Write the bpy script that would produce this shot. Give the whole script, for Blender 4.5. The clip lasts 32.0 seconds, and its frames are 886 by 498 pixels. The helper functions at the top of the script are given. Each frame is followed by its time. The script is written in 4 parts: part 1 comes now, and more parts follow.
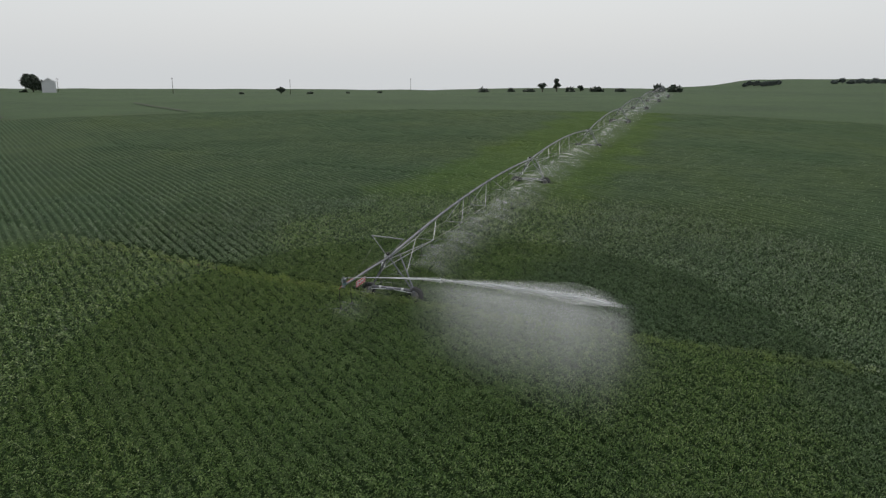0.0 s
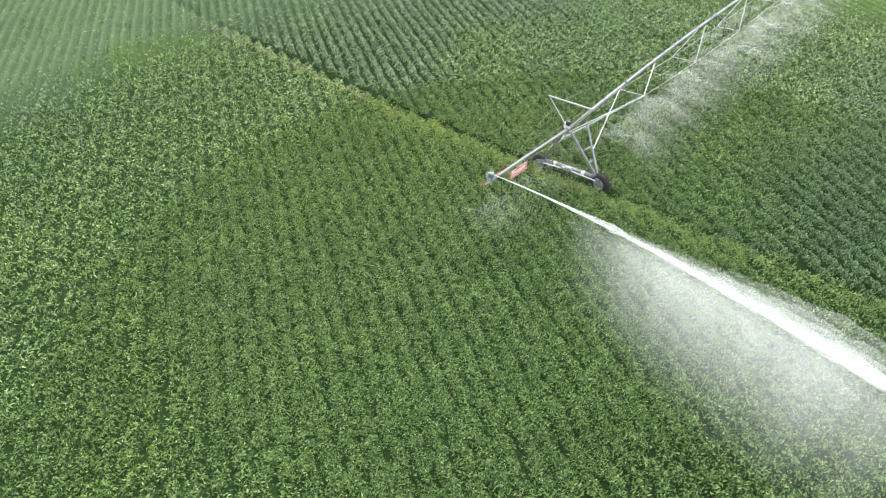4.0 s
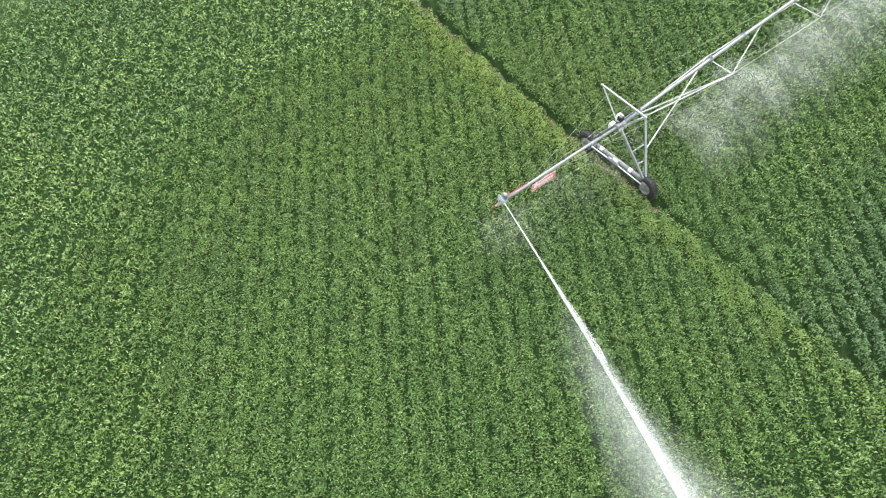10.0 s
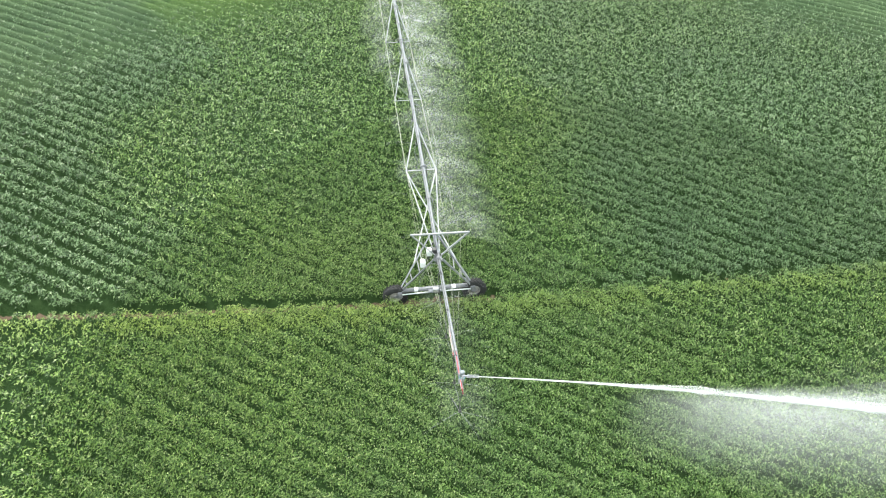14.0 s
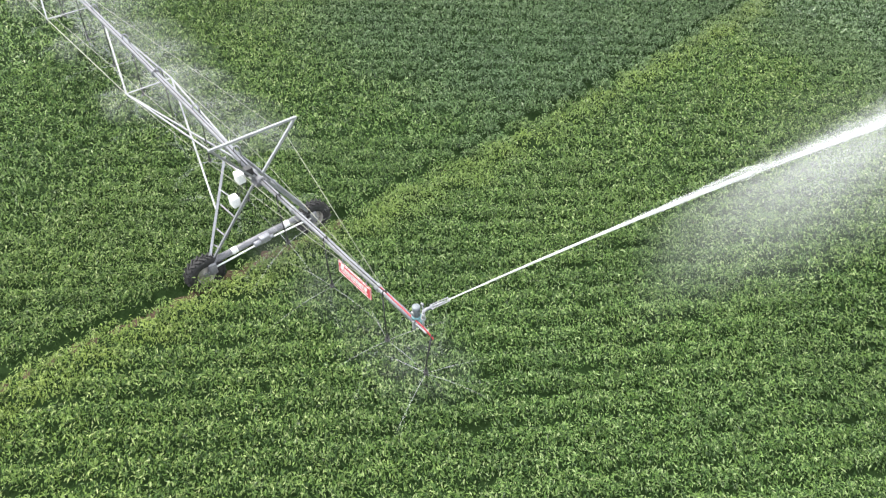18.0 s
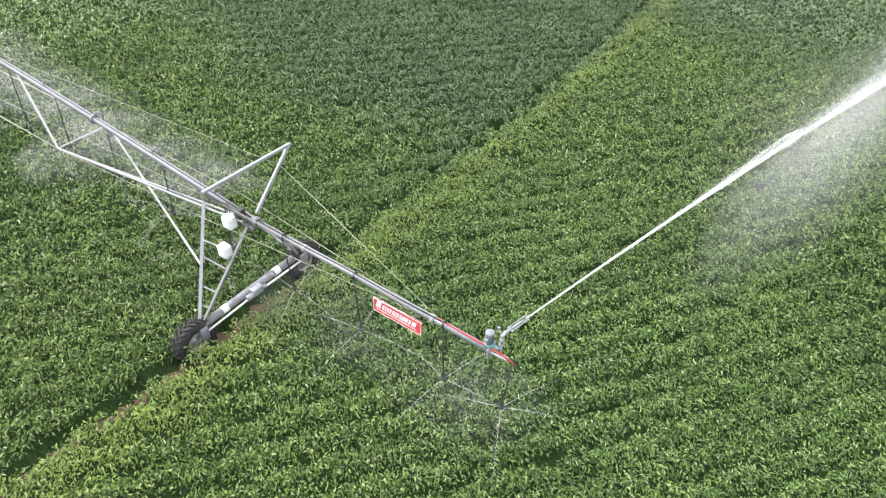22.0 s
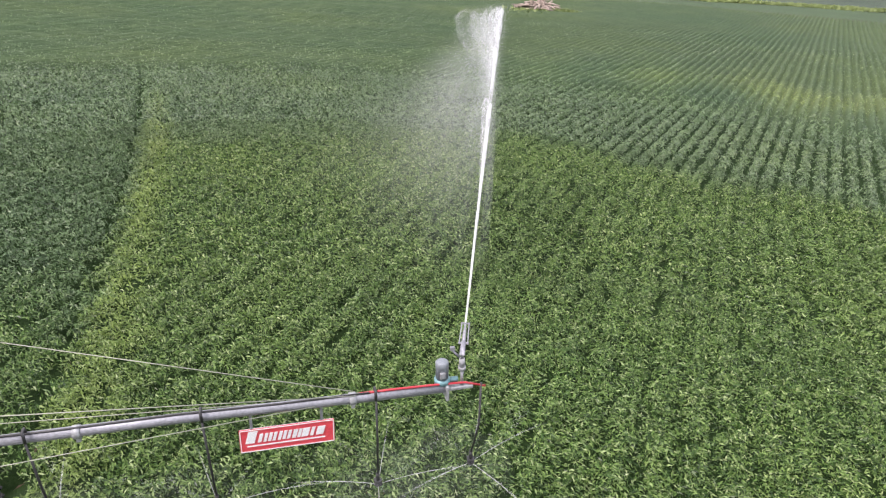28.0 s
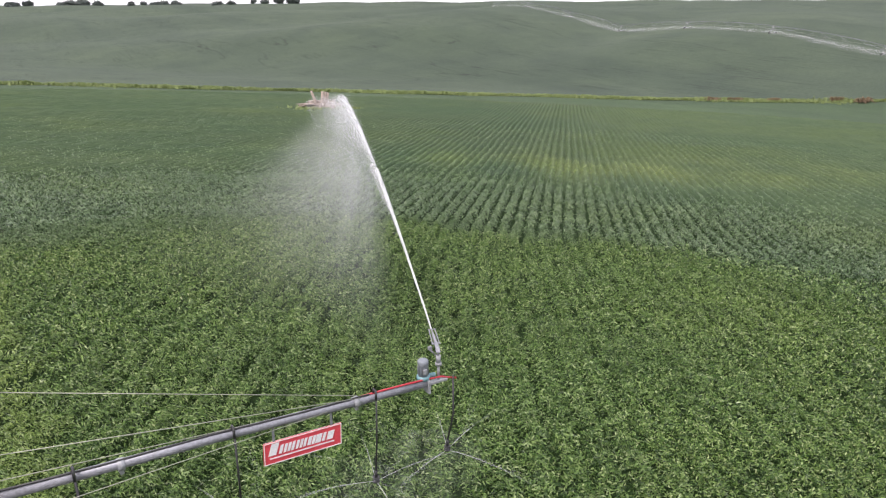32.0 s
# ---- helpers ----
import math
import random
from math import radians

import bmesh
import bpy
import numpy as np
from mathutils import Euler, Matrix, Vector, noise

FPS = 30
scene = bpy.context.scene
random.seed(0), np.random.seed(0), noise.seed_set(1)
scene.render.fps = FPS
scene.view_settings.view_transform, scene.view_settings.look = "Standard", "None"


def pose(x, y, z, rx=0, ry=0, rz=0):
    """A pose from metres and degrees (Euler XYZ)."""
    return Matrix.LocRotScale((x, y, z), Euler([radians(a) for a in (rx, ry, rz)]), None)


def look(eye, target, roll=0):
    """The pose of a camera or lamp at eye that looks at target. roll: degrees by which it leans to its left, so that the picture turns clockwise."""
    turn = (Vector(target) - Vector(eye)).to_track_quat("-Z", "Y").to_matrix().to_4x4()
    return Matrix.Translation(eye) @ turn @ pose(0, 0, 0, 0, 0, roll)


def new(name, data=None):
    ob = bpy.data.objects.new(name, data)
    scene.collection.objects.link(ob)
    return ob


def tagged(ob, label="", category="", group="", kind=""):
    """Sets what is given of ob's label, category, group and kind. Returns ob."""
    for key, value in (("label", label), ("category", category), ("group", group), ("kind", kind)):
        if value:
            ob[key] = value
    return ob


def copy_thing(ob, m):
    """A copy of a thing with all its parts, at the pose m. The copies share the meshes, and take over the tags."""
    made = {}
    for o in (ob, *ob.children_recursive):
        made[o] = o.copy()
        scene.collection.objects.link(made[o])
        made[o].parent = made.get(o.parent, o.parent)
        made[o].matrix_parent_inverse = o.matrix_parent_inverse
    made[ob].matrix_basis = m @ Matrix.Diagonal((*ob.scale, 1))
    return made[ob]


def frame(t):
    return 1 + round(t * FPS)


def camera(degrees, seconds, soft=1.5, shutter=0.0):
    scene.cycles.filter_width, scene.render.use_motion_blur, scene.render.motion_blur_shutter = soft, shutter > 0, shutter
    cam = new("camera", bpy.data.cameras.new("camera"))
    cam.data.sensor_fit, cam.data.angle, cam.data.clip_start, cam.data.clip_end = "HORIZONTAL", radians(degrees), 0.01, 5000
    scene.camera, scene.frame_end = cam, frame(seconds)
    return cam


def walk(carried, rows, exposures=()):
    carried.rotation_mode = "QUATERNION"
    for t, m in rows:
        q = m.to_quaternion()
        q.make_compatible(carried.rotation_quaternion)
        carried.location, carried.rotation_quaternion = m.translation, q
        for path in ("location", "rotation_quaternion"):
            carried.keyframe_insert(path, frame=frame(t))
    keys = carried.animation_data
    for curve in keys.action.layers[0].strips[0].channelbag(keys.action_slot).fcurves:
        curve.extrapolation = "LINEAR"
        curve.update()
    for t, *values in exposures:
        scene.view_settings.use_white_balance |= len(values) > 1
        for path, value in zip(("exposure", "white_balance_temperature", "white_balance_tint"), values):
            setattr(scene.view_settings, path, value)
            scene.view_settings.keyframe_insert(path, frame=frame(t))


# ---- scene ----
cam = camera(63.82, 32.0, 1.25)

# seconds, eye x y z, heading, pitch, lean
PATH = [
    (0, 46.651, 22.300, 16.490, -158.967, -13.430, 0.142),
    (0.5, 44.003, 21.451, 16.689, -158.673, -17.301, 0.221),
    (1, 41.494, 20.752, 16.930, -156.532, -21.277, 0.223),
    (1.5, 39.123, 20.249, 17.272, -154.473, -25.228, 0.133),
    (2, 37.135, 19.767, 17.663, -151.412, -29.024, -0.023),
    (2.5, 35.247, 19.246, 18.268, -149.490, -32.553, -0.142),
    (3, 33.678, 18.616, 18.774, -146.153, -33.500, -0.137),
    (3.5, 32.279, 18.144, 19.118, -142.024, -33.654, -0.194),
    (4, 31.019, 17.729, 19.249, -139.419, -33.657, -0.250),
    (4.5, 30.022, 17.272, 19.195, -133.040, -33.576, -0.211),
    (6.5, 26.059, 16.438, 22.783, -124.213, -44.628, -0.045),
    (7, 25.152, 16.324, 23.974, -124.282, -48.121, 0.006),
    (7.5, 24.251, 16.216, 24.618, -124.336, -49.320, 0.078),
    (8, 23.229, 16.102, 24.701, -124.555, -49.949, 0.099),
    (8.5, 22.242, 15.954, 24.835, -124.531, -50.550, 0.027),
    (9, 21.263, 15.643, 24.995, -124.805, -51.292, -0.092),
    (9.5, 20.710, 15.009, 25.151, -125.647, -51.907, -0.025),
    (10, 20.922, 13.958, 25.325, -128.041, -52.216, 0.002),
    (10.5, 21.814, 12.647, 25.433, -131.691, -52.205, -0.116),
    (11, 23.382, 10.883, 25.521, -138.910, -52.136, -0.077),
    (11.5, 25.348, 8.659, 25.568, -146.662, -52.217, -0.216),
    (12, 27.092, 5.922, 25.791, -159.072, -52.577, -0.277),
    (12.5, 27.867, 3.157, 25.800, -171.538, -51.286, 0.062),
    (13, 27.447, 0.630, 25.867, -180.856, -48.107, 0.435),
    (13.5, 26.070, -1.560, 25.837, -187.296, -44.889, 0.545),
    (14, 23.994, -3.146, 25.424, -187.994, -41.490, 0.480),
    (14.5, 21.430, -4.384, 24.430, -189.427, -38.275, 0.110),
    (16.5, 15.393, -7.089, 19.310, -210.048, -43.202, -0.062),
    (17, 15.323, -7.111, 18.007, -215.866, -43.463, -0.015),
    (17.5, 15.419, -7.033, 16.718, -218.532, -43.884, 0.047),
    (18, 15.496, -6.885, 15.664, -221.857, -42.612, 0.030),
    (18.5, 15.516, -6.785, 15.136, -222.761, -40.564, 0.042),
    (19, 15.494, -6.685, 15.142, -222.694, -40.659, -0.071),
    (19.5, 15.246, -6.732, 15.173, -222.922, -40.784, -0.087),
    (20, 14.833, -6.940, 15.151, -224.853, -40.721, -0.239),
    (20.5, 14.172, -7.319, 14.956, -226.009, -40.688, -0.250),
    (21, 13.402, -7.694, 14.662, -227.352, -40.537, -0.315),
    (21.5, 12.593, -8.132, 14.375, -229.756, -40.033, -0.362),
    (22, 11.827, -8.517, 14.035, -234.332, -39.679, -0.311),
    (22.5, 11.039, -8.864, 13.631, -239.819, -39.239, -0.154),
    (23, 10.309, -9.130, 13.238, -244.937, -38.125, -0.134),
    (23.5, 9.576, -9.349, 12.913, -250.225, -36.668, -0.006),
    (24, 8.854, -9.538, 12.554, -255.831, -35.144, 0.122),
    (24.5, 8.162, -9.665, 12.245, -261.242, -33.543, 0.200),
    (25, 7.559, -9.707, 12.073, -266.217, -31.479, 0.162),
    (25.5, 6.958, -9.606, 11.950, -271.203, -29.239, 0.121),
    (26, 6.393, -9.453, 11.549, -275.094, -28.750, 0.056),
    (26.5, 5.888, -9.218, 10.812, -278.806, -28.688, -0.126),
    (28.5, 4.367, -8.222, 9.858, -286.244, -23.568, 0.090),
    (29, 4.112, -7.991, 9.827, -289.273, -20.461, 0.159),
    (29.5, 3.907, -7.839, 9.648, -292.218, -19.599, 0.054),
    (30, 3.592, -7.810, 9.571, -293.986, -19.603, 0.002),
    (30.5, 3.176, -8.137, 9.590, -294.779, -19.594, -0.116),
    (31, 2.586, -8.631, 9.598, -296.507, -19.556, -0.186),
    (31.5, 1.891, -9.281, 9.597, -300.502, -19.084, -0.172),
    (32, 1.036, -9.793, 9.628, -302.244, -18.665, -0.149),
]


def eye_pose(x, y, z, yaw, pitch, lean):
    a, b = radians(yaw), radians(pitch)
    ahead = Vector((math.cos(a) * math.cos(b), math.sin(a) * math.cos(b), math.sin(b)))
    eye = Vector((x, y, z))
    return look(eye, eye + ahead * 10, lean)


# seconds, stops, white balance in kelvin and tint
EXPOSURES = [(0, -0.55, 6500, 10), (0.6, -0.15, 6500, 9), (1.0, 0.56, 6500, 8), (1.5, 1.07, 6500, 7), (2.0, 1.33, 6500, 6), (3.0, 1.38, 6500, 6), (9, 1.44, 6500, 3), (13, 1.47, 6500, 0),
             (18, 1.36, 6500, 10), (24, 1.26, 6500, 15), (26, 1.10, 6500, 19), (29, 0.88, 6500, 23), (31, 0.74, 6500, 23), (32, 0.66, 6500, 22)]
walk(cam, [(r[0], eye_pose(*r[1:])) for r in PATH], EXPOSURES)

# ------------------------------------------------------------------ light
SUN_EL, SUN_AZ = 58.0, 200.0          # degrees; azimuth of the sun seen from the field
world = bpy.data.worlds.new("hazy_sky")
scene.world = world
world.use_nodes = True
wn, wl = world.node_tree.nodes, world.node_tree.links
sky = wn.new("ShaderNodeTexSky")
sky.sky_type = "NISHITA"
sky.sun_disc = False
sky.sun_elevation = radians(SUN_EL)
sky.sun_rotation = radians(90 - SUN_AZ)
sky.air_density, sky.dust_density, sky.ozone_density = 1.0, 6.0, 1.0
haze = wn.new("ShaderNodeMix")
haze.data_type = "RGBA"
haze.inputs[0].default_value = 0.75
haze.inputs[7].default_value = (7.6, 7.9, 8.1, 1)
wl.new(sky.outputs[0], haze.inputs[6])
wl.new(haze.outputs[2], wn["Background"].inputs[0])
wn["Background"].inputs[1].default_value = 0.155
sun = new("sun", bpy.data.lights.new("sun", "SUN"))
sun.data.energy = 2.0
sun.data.angle = radians(5)
sun.data.color = (1.0, 0.96, 0.9)
sa, se = radians(SUN_AZ), radians(SUN_EL)
sun.matrix_world = look((0, 0, 60), Vector((0, 0, 60)) - Vector((math.cos(sa) * math.cos(se), math.sin(sa) * math.cos(se), math.sin(se))))

# ------------------------------------------------------------------ terrain
DOWN_U = [-4500, -1200, -600, -300, -207, -140, -109, -77, -39, -15, 0, 20, 50, 91, 120, 216, 245, 300, 345, 420, 560, 720, 950, 1300, 2000, 4500]
DOWN_D = [55, 6, -5, -9.4, -8.9, -7.2, -5.7, -4.0, -3.1, -1.55, .06, 2.35, 5.0, 7.9, 10.3, 17.4, 18.0, 12, 6.0, 0, -6, -10, -14.5, -19, -24, -40]
SWALE_W = [-150, -50, -3, 42, 87, 133, 178, 223, 300, 450]
SWALE_Z = [0, -1, -.9, 4.4, 4.6, -3.2, 2.4, 5.4, 3, 0]
ROW_AZ = radians(49.0)
ROW = 0.80
CROP_H = 0.75
PIVOT = (-348.0, 0.0)
TOWER_R = [348 - 42.5 * k for k in range(8)]
CORE = (8.0, 8.0)
DRAIN = [(-90, 214), (-40, 203), (4, 191), (41, 183), (76, 173), (110, 162), (145, 151), (185, 132), (225, 100), (262, 62), (300, 10)]
NEAR = (8.0, -1.0)                    # the crop below the overhang, passed closest


BEND_A = np.linspace(-260, 320, 581)
BEND_G = -np.cumsum(np.tan(np.radians(np.clip(57 - .5 * (BEND_A - 20), 48, 57) - 49)))
BEND_G = BEND_G - np.interp(8 * (math.cos(ROW_AZ) + math.sin(ROW_AZ)), BEND_A, BEND_G)


def sway(a):
    """How far the rows, drilled on a gentle curve, lie off a straight line."""
    return np.interp(a, BEND_A, BEND_G)


def soil(x, y):
    x, y = np.asarray(x, float), np.asarray(y, float)
    u = .902 * x + .431 * y
    h = 0
    for o in (-12, -6, 0, 6, 12):
        h = h - np.interp(u + o, DOWN_U, DOWN_D) / 5
    r = np.hypot(x - 8, y - 8)
    far = np.clip((r - 110) / 300, 0, 1) ** 1.5
    h = h + far * (1.5 * np.sin(x / 83 + 1.2) * np.cos(y / 121 + .4) + 1.2 * np.sin(y / 67 - x / 140))
    w = .902 * y - .431 * x
    h = h + np.clip((u - 190) / 200, 0, 1) * (2.6 * np.sin(w / 74 + u / 150 + .6) + 1.6 * np.sin(w / 41 - u / 95))
    h = h + np.clip((w - 250) / 90, 0, 1) * np.clip((u - 240) / 80, 0, 1) * np.clip((800 - u) / 150, 0, 1) * 5 * np.sin((w + .9 * u) / 70)
    swale = np.mean([np.interp(w + o, SWALE_W, SWALE_Z) for o in (-14, -7, 0, 7, 14)], axis=0)
    h = h + np.clip((u - 285) / 60, 0, 1) * np.clip((640 - u) / 150, 0, 1) * swale
    side = np.clip((y + 250) / 450, 0, 1)
    h = h + np.clip((-x - 350) / 1150, 0, 3.5) * 18 * side * side * (3 - 2 * side)
    return h


def soil1(x, y):
    return float(soil(x, y))


def lumps(x, y, k, seed):
    """Smooth pseudo-random waves of about 1/k metres, from -1 to 1."""
    rng = np.random.default_rng(seed)
    out = 0
    for i in range(6):
        a = rng.uniform(0, 6.28)
        s = k * rng.uniform(.6, 1.7) * 6.28
        out = out + np.sin((x * math.cos(a) + y * math.sin(a)) * s + rng.uniform(0, 6.28))
    return out / 3.2


def wetness(x, y):
    """1 where the machine has just watered the crop, 0 where the leaves are dry."""
    n = 2.2 * lumps(x, y, .06, 3) + 1.2 * lumps(x, y, .25, 4)
    gun = np.minimum(30 + 5 * np.clip(-y / 12, 0, 1) + n - np.hypot(x - 7, y), (x + .5) * 4)
    strip = np.where(x < 7, 12.5 + n - np.abs(y + 3), -9)
    return np.clip(np.maximum(gun, strip) / 4 + .5, 0, 1)


def track_gap(x, y):
    """1 in a wheel track, 0 outside."""
    r = np.hypot(x - PIVOT[0], y - PIVOT[1])
    wob = .07 * lumps(x, y, .35, 12)
    half = np.where(np.abs(y) < 3.2, .38, np.where(y > 3, .20, .34)) + .05 * lumps(x, y, .6, 13)
    g = 0
    for i, rr in enumerate(TOWER_R[:4]):
        d = np.abs(r - rr + .62 + wob)
        g = np.maximum(g, np.clip((half - d) / .20, 0, 1))
    return g * np.clip((95 - np.abs(y)) / 15, 0, 1)


def bent(x, y):
    """1 on the pale strip of plants bent over beside the outermost track."""
    r = np.hypot(x - PIVOT[0], y - PIVOT[1]) - TOWER_R[0]
    c = .40 + .25 * lumps(y, x, .5, 14)
    s = x * math.sin(ROW_AZ) - y * math.cos(ROW_AZ) - sway(x * math.cos(ROW_AZ) + y * math.sin(ROW_AZ))
    return np.clip(1.2 - np.abs(r - c) / .68, 0, 1) * np.clip((44 - np.abs(y)) / 14, 0, 1) * np.where(y > 2, .8, 1) * np.clip(.6 + .35 * lumps(x, y, .3, 17) - .5 * np.cos(2 * math.pi * s / ROW), 0, 1)


def yellowed(x, y):
    """Patches of paler, yellower crop down the slope."""
    a = np.exp(-(((x - 54) * .6 + (y - 40) * .8) / 9) ** 2 - (((x - 54) * .8 - (y - 40) * .6) / 26) ** 2)
    return np.clip(a * (.6 + .5 * lumps(x, y, .06, 19)), 0, 1) * .6 + .12 * np.clip(lumps(x, y, .035, 20) - .35, 0, 1)


def crop_top(x, y, deep=1.0):
    """Height of the leaf canopy above the soil."""
    s = x * math.sin(ROW_AZ) - y * math.cos(ROW_AZ)
    a = x * math.cos(ROW_AZ) + y * math.sin(ROW_AZ)
    s = s - sway(a) + .10 * lumps(a, s * .2, .05, 9) + .05 * lumps(a, s, .4, 8)
    wet = wetness(x, y)
    gap = (.5 + .5 * np.cos(2 * math.pi * s / ROW)) ** 2
    h = CROP_H + .05 * lumps(x, y, .9, 5) + .07 * lumps(x, y, .12, 6)
    h = h - gap * (.36 - .18 * wet) * deep
    g = track_gap(x, y)
    return np.maximum(h * (1 - g), .0) - .15 * g

# ------------------------------------------------------------------ materials
def mat_new(name):
    m = bpy.data.materials.new(name)
    m.use_nodes = True
    nt = m.node_tree
    return m, nt.nodes, nt.links, nt.nodes["Principled BSDF"]


def ramp(n, stops):
    r = n.new("ShaderNodeValToRGB")
    e = r.color_ramp.elements
    while len(e) < len(stops):
        e.new(.5)
    for el, (p, c) in zip(e, stops):
        el.position, el.color = p, (*c, 1)
    return r


def mixrgb(n, l, fac, a, b, mode="MIX"):
    m = n.new("ShaderNodeMix")
    m.data_type, m.blend_type = "RGBA", mode
    for k, v in ((0, fac), (6, a), (7, b)):
        if hasattr(v, "links"):
            l.new(v, m.inputs[k])
        else:
            m.inputs[k].default_value = v if k == 0 else (*v, 1)
    return m.outputs[2]


def noise_tex(n, l, scale, detail=4, coord="Object", rough=.55):
    c = n.new("ShaderNodeTexCoord")
    t = n.new("ShaderNodeTexNoise")
    t.inputs["Scale"].default_value, t.inputs["Detail"].default_value, t.inputs["Roughness"].default_value = scale, detail, rough
    l.new(c.outputs[coord], t.inputs["Vector"])
    return t.outputs["Fac"]


def bump(n, l, b, height, strength, dist=.02):
    k = n.new("ShaderNodeBump")
    k.inputs["Strength"].default_value, k.inputs["Distance"].default_value = strength, dist
    l.new(height, k.inputs["Height"])
    l.new(k.outputs[0], b.inputs["Normal"])


def plain_mat(name, a, b, scale=6, rough=.5, metal=0.0, bmp=.15, spots=None):
    """Two tones mixed by a fine and a coarse noise."""
    m, n, l, p = mat_new(name)
    f = noise_tex(n, l, scale)
    g = noise_tex(n, l, scale * 7)
    c = mixrgb(n, l, f, a, b)
    k = ramp(n, [(.35, (.82, .82, .82)), (.65, (1.1, 1.1, 1.1))])
    l.new(g, k.inputs[0])
    c = mixrgb(n, l, 1.0, c, k.outputs[0], "MULTIPLY")
    if spots:
        s = ramp(n, [(.60, (0, 0, 0)), (.70, (1, 1, 1))])
        l.new(noise_tex(n, l, scale * 2.3, 6), s.inputs[0])
        c = mixrgb(n, l, s.outputs[0], c, spots)
    l.new(c, p.inputs["Base Color"])
    p.inputs["Roughness"].default_value, p.inputs["Metallic"].default_value = rough, metal
    if bmp:
        bump(n, l, p, g, bmp)
    return m


def crop_mat(name, leaf):
    """Soybean foliage: rich green where watered, duller and bluer where dry, pale where bent; sheet has painted shade.
    """
    m, n, l, p = mat_new(name)

    def attr(a):
        at = n.new("ShaderNodeAttribute")
        at.attribute_name = a
        return at.outputs["Fac"]
    big = noise_tex(n, l, .03, 3)
    mid = noise_tex(n, l, .35, 4)
    geo = n.new("ShaderNodeNewGeometry")
    dry = ramp(n, [(0, (.024, .050, .019)), (.2, (.048, .086, .034)), (.5, (.098, .156, .068)), (.85, (.154, .226, .112)), (1, (.23, .29, .17))])
    wet = ramp(n, [(0, (.012, .036, .006)), (.2, (.036, .078, .017)), (.5, (.088, .156, .038)), (.86, (.186, .272, .082)), (1, (.34, .40, .20))])
    if leaf:
        fac = geo.outputs["Random Per Island"]
    else:
        fac = noise_tex(n, l, 5.5, 5, "Object", .7)
    l.new(fac, dry.inputs[0])
    l.new(fac, wet.inputs[0])
    c = mixrgb(n, l, attr("wet"), dry.outputs[0], wet.outputs[0])
    c = mixrgb(n, l, attr("pale"), c, (.25, .32, .085))
    tone = ramp(n, [(.32, (.84, .92, .92)), (.52, (1, 1, 1)), (.70, (1.07, 1.05, .88))])
    l.new(big, tone.inputs[0])
    c = mixrgb(n, l, 1.0, c, tone.outputs[0], "MULTIPLY")
    tone2 = ramp(n, [(.3, (.84, .86, .86)), (.7, (1.14, 1.12, 1.06))])
    l.new(mid, tone2.inputs[0])
    c = mixrgb(n, l, 1.0, c, tone2.outputs[0], "MULTIPLY")
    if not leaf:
        # sheet colour darkened for shade among leaves, greyed for haze; inner part darkest
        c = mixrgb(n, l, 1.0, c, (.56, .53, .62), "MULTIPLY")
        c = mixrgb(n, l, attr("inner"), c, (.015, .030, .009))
    l.new(c, p.inputs["Base Color"])
    p.inputs["Roughness"].default_value = .38 if leaf else .8
    p.inputs["Specular IOR Level"].default_value = .38
    if leaf:
        tr = n.new("ShaderNodeBsdfTranslucent")
        l.new(c, tr.inputs[0])
        mx = n.new("ShaderNodeMixShader")
        mx.inputs[0].default_value = .22
        l.new(p.outputs[0], mx.inputs[1])
        l.new(tr.outputs[0], mx.inputs[2])
        l.new(mx.outputs[0], n["Material Output"].inputs[0])
    else:
        p.inputs["Specular IOR Level"].default_value = .05
        bump(n, l, p, noise_tex(n, l, 9, 4), .8, .08)
    return m


M_CANOPY = crop_mat("bean_canopy", False)
M_LEAF = crop_mat("bean_leaf", True)


